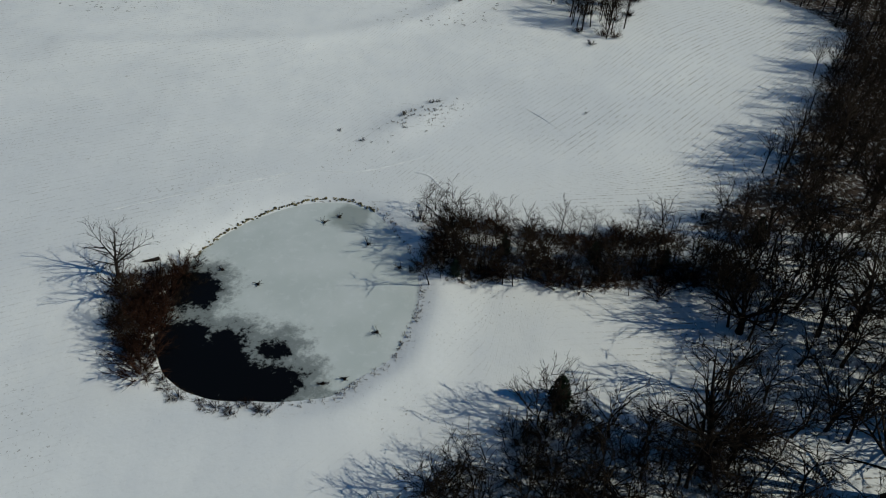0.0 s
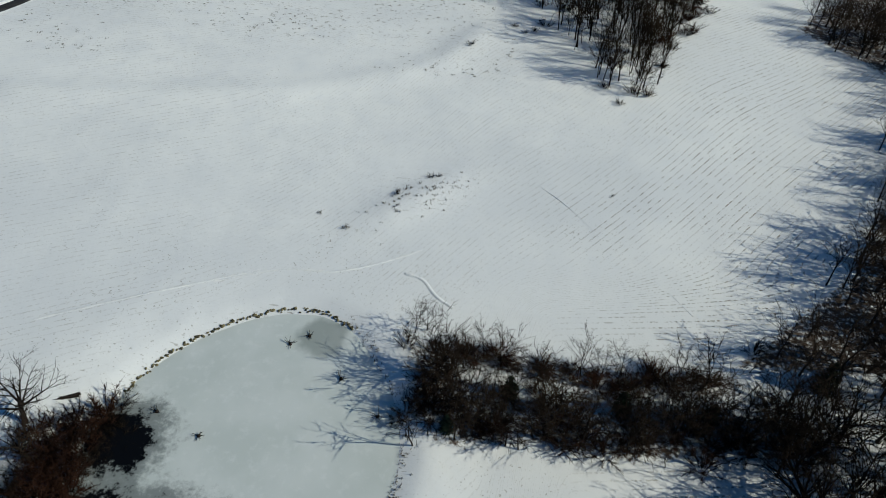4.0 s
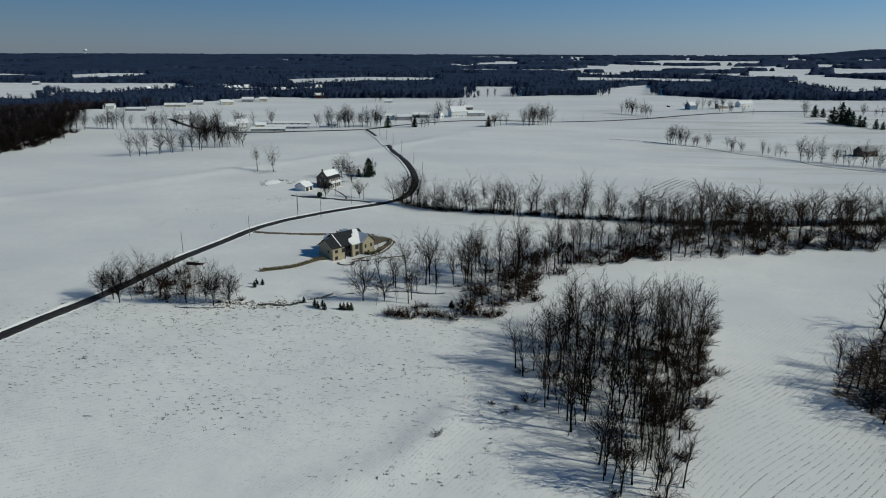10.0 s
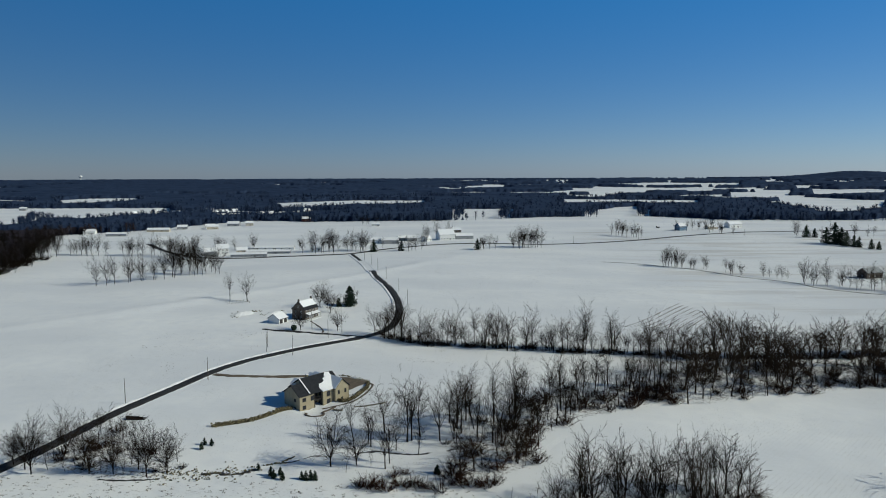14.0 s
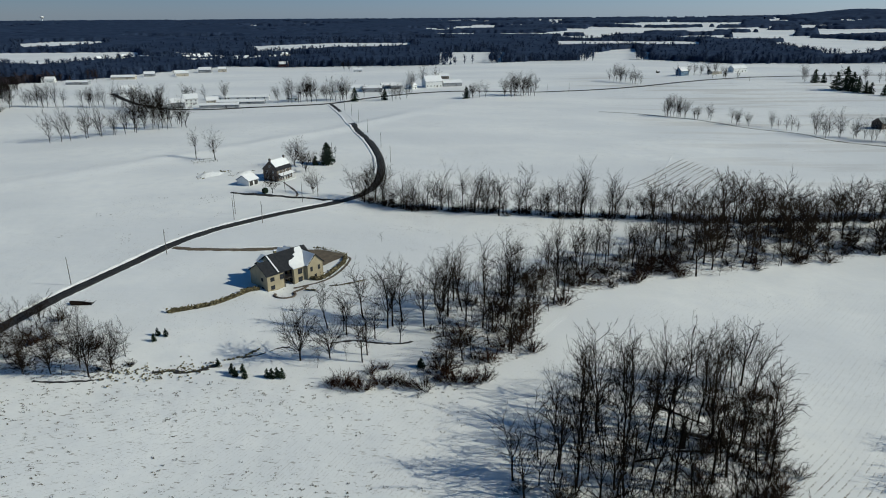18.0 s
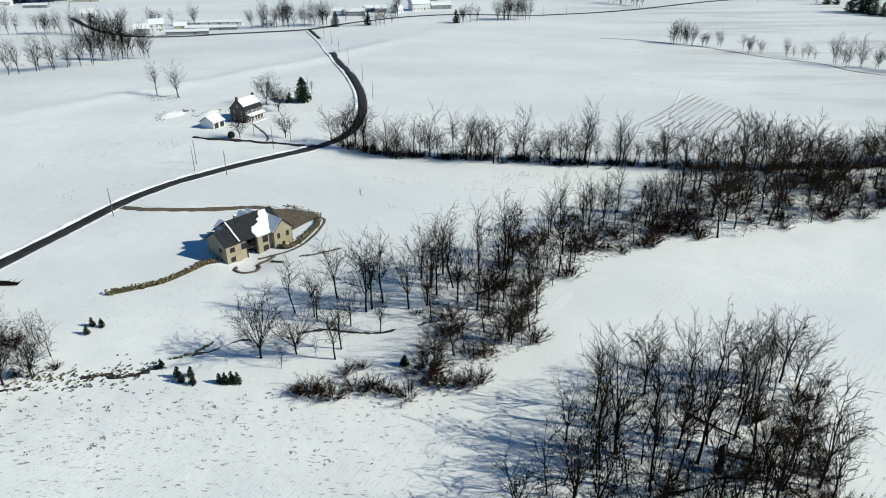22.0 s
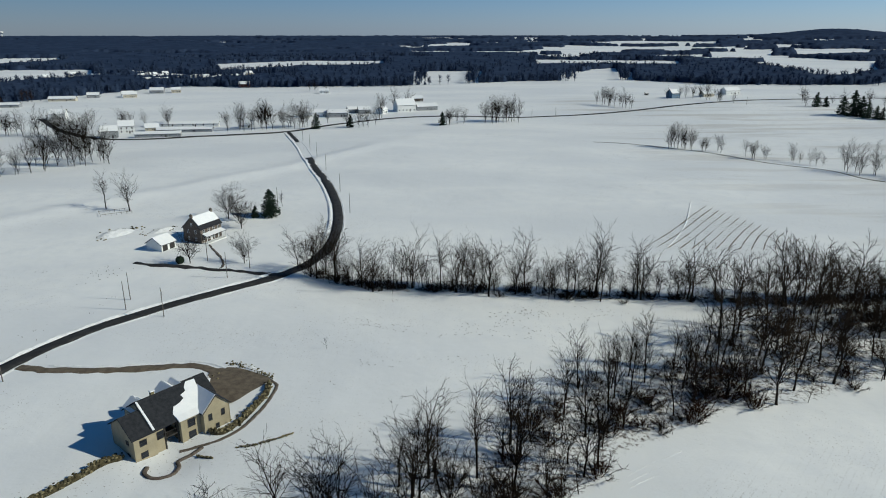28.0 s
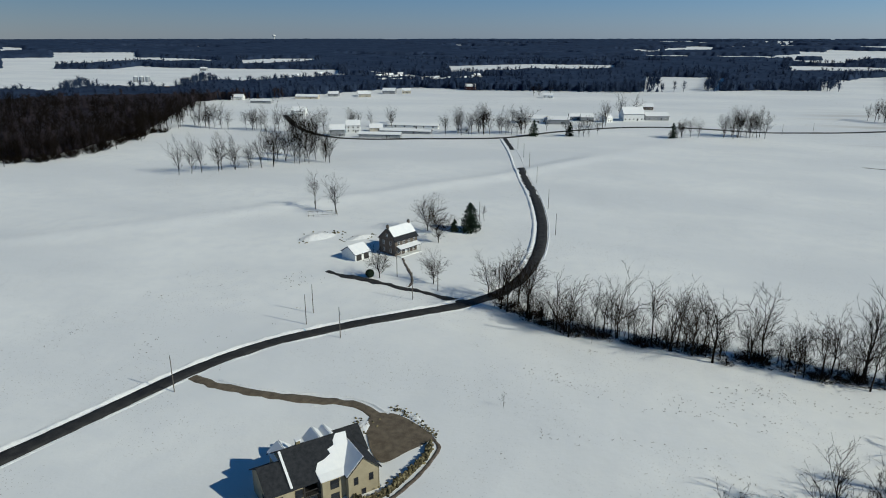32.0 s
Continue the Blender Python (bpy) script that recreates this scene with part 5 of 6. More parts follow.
    # porch: deck, posts, rail
    box("deck", (3.2, 3.4, 0.25), (8.15, 1.95, 2.6), M_FRAME, ob, "dark upper porch deck")
    for u in (6.7, 9.5):
        box("post", (0.28, 0.28, 6.9), (u, 0.5, -1.3), M_FRAME, ob)
    box("rail", (2.9, 0.08, 0.1), (8.1, 0.4, 3.8), M_FRAME, ob)
    for k in range(8):
        box("baluster", (0.05, 0.05, 0.95), (6.8 + k * 0.37, 0.4, 2.85), M_FRAME, ob, "", 0)
    # windows
    for u, z in ((1.9, 3.4), (1.9, 0.6)):
        window(ob, u, 0.2, z, 1.5, 1.4, 0)
    for v, z in ((3.0, 3.3), (3.0, 0.2)):
        window(ob, 0, v, z, 1.1, 1.1, -90)
    window(ob, 5.7, 0.5, 3.0, 1.5, 1.8, 0)
    for u, z, w, h in ((7.3, 3.0, 1.3, 2.1), (8.9, 3.0, 1.3, 2.1), (7.3, -0.2, 1.3, 2.0), (8.9, -0.2, 1.3, 2.0)):
        window(ob, u, 3.2, z, w, h, 0)
    for u, z in ((12.2, 3.2), (12.2, 0.3)):
        window(ob, u, -0.5, z, 1.7, 1.9, 0)
    window(ob, 9.8, 1.2, 3.2, 1.5, 1.9, -90)
    window(ob, 9.8, 1.2, 0.2, 1.5, 1.9, -90)
    for u, z in ((15.9, 3.3), (19.0, 3.3), (17.4, 0.4)):
        window(ob, u, -1.8, z, 0.9, 1.6, 0)
    window(ob, 20.6, 2.5, 3.2, 1.0, 1.4, 90)
    window(ob, 21.2, 9.5, 2.4, 2.6, 2.2, 90, M_WHITE, "garage_door")
    # corner boards and eaves trim
    for u, v in ((0.0, 0.2), (14.4, -1.8), (20.6, -1.8)):
        box("corner_board", (0.16, 0.16, 7.2), (u, v, -1.5), M_WALL, ob, "tan corner board", 0.02)
    for k in range(4):
        box("step", (1.6, 0.35, 0.18), (8.1, -0.2 - 0.35 * k, -0.9 - 0.18 * k), M_STONE, ob)


new_house()


def farmhouse():
    ob = empty("farmhouse", pose(-69.6, 503.8, level(-69.6, 503.8), 0, 0, 63), "old dark stone farmhouse with snowy roof and porch", "house")
    part("wall", gable_body(-6, 6, -4.5, 4.5, -1, 6.0, 10.2), ob, "dark field stone wall", M_DARKSTONE)
    roof_plates(ob, -6, 6, -4.5, 4.5, 6.0, 10.2, M_SHINGLE, over=0.4, thick=0.15)
    roof_plates(ob, -6, 6, -4.5, 4.5, 6.0, 10.2, M_ROOFSNOW, over=0.35, thick=0.18, lift=0.18, sides=(1,), name="roof_snow")
    roof_plates(ob, -5.2, 6, -4.5, 4.5, 6.0, 10.2, M_ROOFSNOW, over=0.35, thick=0.18, lift=0.18, sides=(-1,), name="roof_snow", covers=(0.0, 0.68))
    for u in (-5.6, 5.6):
        ch = box("chimney", (0.8, 1.0, 1.7), (u, 0, 9.8), M_DARKSTONE, ob, "brick chimney", 0.04)
        box("pot", (0.4, 0.5, 0.3), (0, 0, 1.7), M_FRAME, ch)
    # porch along the front
    part("porch_roof", slab([(-5.6, -4.6, 3.7), (5.8, -4.6, 3.7), (5.8, -7.2, 2.9), (-5.6, -7.2, 2.9)], 0.15), ob, "porch roof", M_SHINGLE)
    part("porch_snow", slab([(-5.5, -4.62, 3.88), (5.7, -4.62, 3.88), (5.7, -7.1, 3.08), (-5.5, -7.1, 3.08)], 0.15), ob, "snow on the porch roof", M_ROOFSNOW)
    box("porch_floor", (11.4, 2.6, 0.4), (0.1, -5.9, -0.2), M_WHITE, ob)
    for k in range(6):
        box("porch_post", (0.2, 0.2, 2.8), (-5.3 + k * 2.15, -7.0, 0.15), M_WHITE, ob, "white porch post", 0.02)
    for u in (-4.2, -1.4, 1.4, 4.2):
        window(ob, u, -4.5, 0.9, 1.0, 1.7, 0, M_WHITE)
        window(ob, u, -4.5, 4.0, 1.0, 1.5, 0, M_WHITE)
    for v in (-1.9, 1.9):
        window(ob, -6, v, 1.0, 0.9, 1.5, -90, M_WHITE)
        window(ob, -6, v, 3.9, 0.9, 1.5, -90, M_WHITE)
    window(ob, -6, 0, 6.9, 0.8, 1.2, -90, M_WHITE)
    box("door", (1.1, 0.12, 2.1), (0, -4.53, 0.2), M_WHITE, ob)
    g = empty("garage", pose(-82.3, 490.8, level(-82.3, 490.8), 0, 0, 63), "white clapboard garage with snowy roof", "garage")
    part("wall", gable_body(-3.6, 3.6, -3.9, 3.9, -1, 2.6, 5.0), g, "", M_WHITE)
    roof_plates(g, -3.6, 3.6, -3.9, 3.9, 2.6, 5.0, M_SHINGLE, over=0.4, thick=0.12)
    roof_plates(g, -3.6, 3.6, -3.9, 3.9, 2.6, 5.0, M_ROOFSNOW, over=0.36, thick=0.2, lift=0.16, name="roof_snow")
    for u in (-1.8, 1.8):
        # dark panel painted as a shaded opening; the wall behind is solid
        box("garage_door", (2.5, 0.1, 2.2), (u, -3.93, 0), M_FRAME, g, "dark panel for the shaded garage bay")
    # round clipped bush by the lane
    bm = bmesh.new()
    bmesh.ops.create_icosphere(bm, subdivisions=3, radius=1.55, matrix=Matrix.Translation((0, 0, 1.3)))
    for v in bm.verts:
        v.co *= 1 + 0.10 * noise.noise(v.co * 2.2)
    ball = empty("clipped_bush", pose(-69.2, 471.8, level(-69.2, 471.8)), "round clipped dark evergreen bush beside the lane", "shrub")
    part("crown", bm, ball, "", M_NEEDLE)
    # fenced family plot under the two trees
    pen = empty("pen", pose(-120, 542, level(-120, 542), 0, 0, 28), "low wooden rail pen under two trees", "fence")
    for k in range(7):
        for v in (-3.5, 3.5):
            box("post", (0.14, 0.14, 1.1), (-6.6 + 2.2 * k, v, 0), M_POLE, pen, "", 0.02)
    for v in (-3.5, 3.5):
        box("rail", (13.4, 0.07, 0.12), (0, v, 0.85), M_POLE, pen, "", 0.01)
    for u in (-6.6, 6.6):
        box("rail", (0.07, 7.0, 0.12), (u, 0, 0.85), M_POLE, pen, "", 0.01)


farmhouse()


def hamlet():
    far = "far farm buildings"
    building("barn", 15, 948, 20, 20, 14, 6.5, 12.5, M_WHITE, "large white barn with snowy roof", "barn", (5, 1), group=far)
    building("barn", 38, 956, 14, 22, 10, 4, 7, M_GREY, "grey barn beside the white barn", "barn", (3, 1), group=far)
    building("shed", -8, 930, 60, 10, 8, 4, 7, M_WHITE, "small white gabled farm shed", "shed", (2, 1), group=far)
    building("house", -26, 930, 10, 12, 8, 4, 7, M_GREY, "grey house beside the white barn", "house", (3, 1), group=far)
    building("barn", 27, 1050, 8, 20, 8, 3.5, 6.5, M_DARKSTONE, "long dark barn on the rise", "barn", (4, 1), group=far)
    building("shed", -38, 936, 15, 11, 8, 3.5, 6, M_GREY, "small grey farm shed", "shed", (2, 1), group=far)
    building("poultry_house", -73, 905, 6, 24, 11, 4.2, 7, M_WHITE, "long white poultry house", "barn", (4, 1), group=far)
    building("poultry_house", -50, 902, 6, 20, 11, 4.2, 7, M_GREY, "long grey poultry house", "barn", (4, 1), group=far)
    building("shed", -178, 774, 8, 34, 7, 2.6, 4.2, M_GREY, "long low open shed in snow", "shed", (6, 1), group=far)
    building("greenhouse", -166, 802, 4, 44, 6, 2.4, 4, M_GREY, "long low white-roofed shed", "shed", (7, 1), group=far)
    building("greenhouse", -178, 838, 4, 60, 7, 2.6, 4.4, M_WHITE, "long low white-roofed shed", "shed", (7, 1), group=far)
    building("shed", -122, 826, 15, 12, 8, 3, 5, M_WHITE, "small white shed by the crossroad", "shed", (2, 1), group=far)
    building("house", -216, 776, 20, 12, 9, 5.5, 9, M_GREY, "grey two-storey farmhouse among trees", "house", (3, 2), group=far)
    building("house", -212, 800, 20, 12, 9, 6, 10, M_WHITE, "white two-storey house among trees", "house", (3, 2), group=far)
    building("house", -312, 898, 10, 14, 10, 5, 9, M_WHITE, "white house with porch by the wood", "house", (3, 1), group=far)
    building("house", -196, 812, 20, 11, 8, 3, 6, M_TAN, "beige cottage behind the sheds", "house", (3, 1), group=far)
    building("house", 352, 1078, 25, 14, 10, 6, 10.5, M_BLUE, "slate-blue house with snowy roof", "house", (4, 2), group=far)
    building("house", 402, 1094, 20, 17, 9, 3.4, 6.5, M_TAN, "low beige ranch house in snow", "house", (4, 1), group=far)
    building("barn", 446, 1122, 20, 24, 11, 5, 9, M_WHITE, "white barn behind the ranch house", "barn", (4, 1), group=far)
    building("barn", 356, 658, 20, 17, 9, 4.4, 8, M_DARKSTONE, "dark stone barn behind bare trees", "barn", (3, 1), M_GREY, group=far)
    building("hut", 331, 1115, 10, 4, 3, 2.2, 3.2, M_FRAME, "small dark field hut", "hut", (0, 0), group=far)
    for x, y, sx, sy, e, r, m, t in ((-418, 1008, 26, 8, 3, 5, M_GREY, 5), (-392, 1078, 30, 9, 3, 5.5, M_TAN, 8), (-374, 1120, 14, 9, 3.5, 6.5, M_GREY, 12), (-330, 1122, 16, 9, 4, 7, M_TAN, 20), (-318, 1186, 18, 10, 4, 7.5, M_GREY, 5),
                                     (-296, 1196, 12, 9, 4, 7, M_TAN, 15), (-300, 1330, 18, 10, 5, 8, M_GREY, 5), (-222, 1278, 16, 10, 5, 8.5, M_RED, 5), (-92, 1170, 13, 9, 3.5, 6, M_WHITE, 5), (-250, 1300, 13, 9, 4, 7, M_RED, 15),
                                     (-668, 1172, 20, 11, 4.5, 8, M_RED, 10), (-722, 1160, 88, 13, 3.5, 6, M_RED, 11), (-953, 1680, 15, 10, 5, 8, M_GREY, 5), (-935, 1820, 15, 9, 5, 8, M_TAN, 8),
                                     (-340, 1140, 14, 9, 3.5, 6.5, M_WHITE, 25), (-500, 1180, 14, 9, 4, 7, M_WHITE, 30), (-470, 1040, 15, 9, 4, 7, M_WHITE, 10), (-560, 1250, 14, 9, 4, 7, M_TAN, 10)):
        building("house" if sx < 20 else "barn", x, y, t, sx, sy, e, r, m, "distant farm building with snow-covered roof", "building", (3, 1), group="distant buildings")
    rnd = random.Random(12)
    for k in range(34):
        a = rnd.choice(VILLAGE)
        x, y = a[0] + rnd.uniform(-0.8, 0.8) * a[2], a[1] + rnd.uniform(-0.8, 0.8) * a[2]
        building("house", x, y, rnd.uniform(0, 90), rnd.uniform(10, 16), 9, 4.5, 8, rnd.choice((M_WHITE, M_TAN, M_GREY)), "distant village house with snowy roof", "house", (2, 1), door=False, group="village houses")
    # two steel grain bins
    for x, y in ((-832, 1298), (-821, 1300), (-810, 1302)):
        bin_ = empty("grain_bin", pose(x, y, level(x, y)), "round steel grain bin with conical cap", "silo", "grain bins")
        bm = bmesh.new()
        bmesh.ops.create_cone(bm, cap_ends=True, segments=20, radius1=4, radius2=4, depth=9, matrix=Matrix.Translation((0, 0, 4.5)))
        part("drum", bm, bin_, "", M_METAL)
        bm = bmesh.new()
        bmesh.ops.create_cone(bm, cap_ends=True, segments=20, radius1=4.3, radius2=0.4, depth=2.4, matrix=Matrix.Translation((0, 0, 10.2)))
        part("cap", bm, bin_, "", M_ROOFSNOW)
    # water tower on the horizon
    x, y = -2050, 4010
    tower = empty("water_tower", pose(x, y, level(x, y)), "white water tower on the far horizon", "tower")
    bm = bmesh.new()
    bmesh.ops.create_cone(bm, cap_ends=True, segments=16, radius1=3.0, radius2=2.4, depth=26, matrix=Matrix.Translation((0, 0, 13)))
    part("shaft", bm, tower, "", M_WHITE)
    bm = bmesh.new()
    bmesh.ops.create_uvsphere(bm, u_segments=20, v_segments=12, radius=10, matrix=Matrix.Translation((0, 0, 30)) @ Matrix.Diagonal((1, 1, 0.65, 1)))
    part("tank", bm, tower, "", M_WHITE)


hamlet()


# ---- poles ----
def utility_pole(m, tall, label, can=False):
    ob = empty("utility_pole", m, label, "pole", "roadside utility poles")
    bm = bmesh.new()
    bmesh.ops.create_cone(bm, cap_ends=True, segments=10, radius1=0.14, radius2=0.09, depth=tall + 0.8, matrix=Matrix.Translation((0, 0, tall / 2 - 0.4)))
    part("shaft", bm, ob, "", M_POLE)
    cap = box("top_bracket", (0.22, 0.22, 0.12), (0, 0, tall - 0.05), M_METAL, ob, "", 0.01)
    bm = bmesh.new()
    bmesh.ops.create_cone(bm, cap_ends=True, segments=8, radius1=0.07, radius2=0.04, depth=0.25, matrix=Matrix.Translation((0, 0, 0.22)))
    part("insulator", bm, cap, "", M_METAL)
    if can:
        bm = bmesh.new()
        bmesh.ops.create_cone(bm, cap_ends=True, segments=12, radius1=0.22, radius2=0.22, depth=0.8, matrix=Matrix.Translation((0.0, -0.34, tall - 1.6)))
        part("transformer", bm, ob, "grey metal can", M_METAL)
    return ob


POLES = [(-74.6, 438, 45), (-103.6, 353, 35), (-85, 384.5, 40), (-73, 430, 45), (-48.5, 456.5, 60), (-43, 467, 60), (-60.3, 475.3, 40), (-46.9, 549.1, 70), (-12, 540, 95), (-20, 580, 100), (-33, 634, 108), (-43, 673, 108), (-52, 708, 108), (-62, 745, 108),
         (136, 877, 20), (162, 891, 20), (252, 943, 25), (404, 992, 20), (-23.5, 474, 60)]
first = utility_pole(pose(POLES[0][0], POLES[0][1], level(POLES[0][0], POLES[0][1]), 0, 0, POLES[0][2]), 9.3, "grey weathered wooden utility pole in the snow")
second = utility_pole(pose(-59.5, 424, level(-59.5, 424), 0, 0, 45), 9.3, "wooden utility pole carrying a grey transformer", True)
for px_, py_, a_ in POLES[1:]:
    copy_thing(first, pose(px_, py_, level(px_, py_), 0, 0, a_))


# ---- stones, logs and snow banks ----
def stone_meshes():
    out = []
    for k in range(5):
        bm = bmesh.new()
        bmesh.ops.create_icosphere(bm, subdivisions=1, radius=0.5)
        for v in bm.verts:
            v.co = Vector((v.co.x * 1.25, v.co.y * 0.85, v.co.z * 0.75)) * (1 + 0.35 * noise.noise(v.co * 2 + Vector((k * 5, 0, 0))))
        me = bpy.data.meshes.new("stone")
        bm.to_mesh(me)
        bm.free()
        me.materials.append(M_STONE)
        out.append(me)
    return out


STONES = stone_meshes()
M_EARTH = plain("mossy_earth", (0.03, 0.026, 0.014), (0.10, 0.085, 0.05), 1.5, 0.95, 0.8, 0.08, shine=0.1)


def stone_wall(name, line, size, label, rows=2, seed=1, wide=0.9):
    rnd = random.Random(seed)
    line = smooth_line(line, size * 0.75)
    x0, y0 = line[0]
    ob = empty(name, pose(x0, y0, level(x0, y0)), label, "stone wall")
    if rows > 2 and wide < 2:  # earth and small stone packed between the boulders
        v, f = [], []
        for k, (x, y) in enumerate(line):
            a, b = line[max(0, k - 1)], line[min(len(line) - 1, k + 1)]
            q = math.hypot(b[0] - a[0], b[1] - a[1])
            nx, ny = -(b[1] - a[1]) / q, (b[0] - a[0]) / q
            h = size * rows * 0.30
            for o, dz in ((-0.62, -0.3), (-0.45, 0.6), (0.0, 1.0), (0.45, 0.6), (0.62, -0.3)):
                px, py = x + nx * o * wide, y + ny * o * wide
                v.append((px - x0, py - y0, level(px, py) - level(x0, y0) + dz * h * rnd.uniform(0.75, 1.1)))
            if k:
                f += [(5 * k - 5 + j, 5 * k - 4 + j, 5 * k + 1 + j, 5 * k + j) for j in range(4)]
        part("core", mesh_of("core", v, f, M_EARTH), ob, "dark packed earth core")
    for k, (x, y) in enumerate(line):
        for r in range(rows):
            px, py = x + rnd.gauss(0, wide * 0.35), y + rnd.gauss(0, wide * 0.35)
            s = size * rnd.uniform(0.7, 1.35)
            z = level(px, py) - level(x0, y0) + r * size * 0.30
            m = Matrix.LocRotScale((px - x0, py - y0, z + 0.1), Euler((rnd.uniform(-0.3, 0.3), rnd.uniform(-0.3, 0.3), rnd.uniform(0, 6.3))), (s, s, s))
            part("stone", rnd.choice(STONES), ob, "", None, m)
    return ob


stone_wall("retaining_wall", [(-66, 333), (-60, 336), (-54.7, 339.3), (-50.7, 344.2), (-47.1, 350), (-44.3, 352.1)], 0.62, "mossy tan boulder retaining wall running from the house", 6, 2, 1.05)
stone_wall("terrace_wall", [(-28.8, 360.9), (-26.2, 360.6), (-23.6, 364.7), (-22, 369), (-20.9, 372.8), (-20.0, 377), (-20.3, 381)], 0.62, "tan stacked stone terrace wall beside the path", 6, 3, 1.0)
stone_wall("yard_edging", [(-20, 384), (-23, 387.5), (-28, 391), (-33, 393)], 0.42, "line of snowy stones edging the yard", 2, 4, 1.5)
stone_wall("garden_wall", [(-21.9, 355.2), (-19.4, 355.5), (-15.7, 357.2), (-11.2, 359.6)], 0.42, "short low dry-stone wall in snow", 2, 5, 0.5)
ribbon("patio_walk", smooth_line([(-38.6, 350), (-38.2, 347.4), (-35.6, 345.6), (-32.8, 347), (-32.4, 350), (-33.2, 352.2), (-31, 354), (-29.4, 356)], 0.4), 0.75, 0.32, M_DARKSTONE, "curved grey paved patio edge cleared of snow", "patio", 0.05, 41, 0.06)
stone_wall("garden_bench_wall", [(-29.6, 353.2), (-27.6, 352.2), (-26.2, 351.8)], 0.4, "short dark stone wall beside the patio", 3, 6, 0.3)
stone_wall("shore_stones", [(-49.5, 99.5), (-45, 107.8), (-37, 114.8), (-28, 118.8), (-21, 118.6), (-14, 115)], 0.5, "dark stones along the frozen pond's edge", 1, 7, 0.7)
stone_wall("ditch_stones", [(-70, 298), (-64, 299.5), (-58, 299), (-51, 300.5), (-45, 302)], 0.42, "scattered boulders along the snowy ditch", 3, 8, 6.0)
stone_wall("culvert_stones", [(-42, 306), (-38, 308), (-35, 312)], 0.7, "rough stones above the creek", 1, 9, 0.6)
stone_wall("farm_rubble", [(-109, 500), (-110, 510), (-105, 518), (-99, 517)], 0.8, "snow-dusted rubble heap near the farmhouse", 1, 10, 4.0)
stone_wall("farm_debris", [(-95, 508), (-91, 514), (-86, 520)], 0.6, "snow-dusted debris beside the garage", 1, 11, 4.0)
stone_wall("yard_boulders", [(-37.5, 386), (-35.5, 383), (-36.5, 380)], 0.5, "snowy boulders inside the driveway bend", 2, 12, 3.5)


def mound(x, y, sx, sy, tall, turn, seed, label):
    """An uneven heap of snow-covered rubble or earth."""
    n, v, f = 15, [], []
    for j in range(n):
        for i in range(n):
            u, w = 2 * i / (n - 1) - 1, 2 * j / (n - 1) - 1
            q = max(0.0, 1 - u * u - w * w)
            c, s_ = math.cos(radians(turn)), math.sin(radians(turn))
            px, py = x + c * u * sx - s_ * w * sy, y + s_ * u * sx + c * w * sy
            v.append((px, py, level(px, py) - 0.15 + tall * q * (0.6 + 0.9 * abs(noise.noise((u * 3.1, w * 3.1, seed))))))
            if i and j:
                f.append((j * n + i, j * n + i - 1, (j - 1) * n + i - 1, (j - 1) * n + i))
    tagged(new("snow_mound", mesh_of("snow_mound", v, f, M_BANK, True)), label, "mound")


mound(-107, 509, 9, 4.5, 2.4, 60, 1, "snow-covered rubble mound near the farmhouse")
mound(-90, 514, 7, 3, 1.4, 55, 2, "snow-covered debris heap beside the garage")
mound(-36.5, 383, 4.0, 2.2, 0.8, 100, 3, "lumpy ploughed snow inside the driveway bend")
mound(-27, 390.5, 4.5, 1.2, 0.7, -35, 4, "ploughed snow heaped along the yard")
mound(-49.5, 388.5, 3, 0.9, 0.4, 5, 5, "small ploughed snow heap by the driveway")


def berm(name, line, offset, wide, tall, label, seed):
    """A ploughed snow bank beside a lane."""
    rnd = random.Random(seed)
    v, f = [], []
    for k, (x, y) in enumerate(line):
        a, b = line[max(0, k - 1)], line[min(len(line) - 1, k + 1)]
        q = math.hypot(b[0] - a[0], b[1] - a[1])
        nx, ny = -(b[1] - a[1]) / q, (b[0] - a[0]) / q
        h = tall * (0.55 + 0.9 * rnd.random())
        for o, dz in ((-0.5, -0.2), (-0.2, 0.7), (0.05, 1.0), (0.25, 0.6), (0.5, -0.2)):
            px, py = x + nx * (offset + o * wide), y + ny * (offset + o * wide)
            v.append((px, py, h * dz if dz > 0 else -0.15))
        if k:
            f += [(5 * k - 5 + j, 5 * k - 4 + j, 5 * k + 1 + j, 5 * k + j) for j in range(4)]
    v = [(x, y, z + dz) for (x, y, dz), z in zip(v, land([q[0] for q in v], [q[1] for q in v]))]
    tagged(new(name, mesh_of(name, v, f, M_BANK, True)), label, "snow bank", kind="structure")


berm("snow_bank", ROAD, 3.6, 2.3, 0.5, "bright ploughed snow bank beside the road", 1)
berm("snow_bank", ROAD, -2.9, 0.8, 0.14, "low ploughed snow bank beside the road", 2)
berm("snow_bank", DRIVE[3:], 2.4, 1.2, 0.35, "ploughed snow beside the driveway", 3)

# gravel yard behind the house
yard_line = [(-36.5, 389.5), (-31, 390.5), (-24, 387), (-20.5, 383.5), (-24, 377.5), (-27.5, 372.5), (-31, 375), (-34, 380), (-36, 384)]
yard = bmesh.new()
ring_ = smooth_line(yard_line + yard_line[:1], 0.8)[:-1]
top_ = [yard.verts.new((x, y, level(x, y) + 0.14)) for x, y in ring_]
mid_ = yard.verts.new((-28.5, 382, level(-28.5, 382) + 0.16))
for k in range(len(top_)):
    yard.faces.new((top_[k], top_[(k + 1) % len(top_)], mid_))
me_ = bpy.data.meshes.new("gravel_yard")
yard.to_mesh(me_)
yard.free()
me_.materials.append(M_GRAVEL)
tagged(new("gravel_yard", me_), "brown gravel parking yard cleared of snow", "yard", kind="structure")
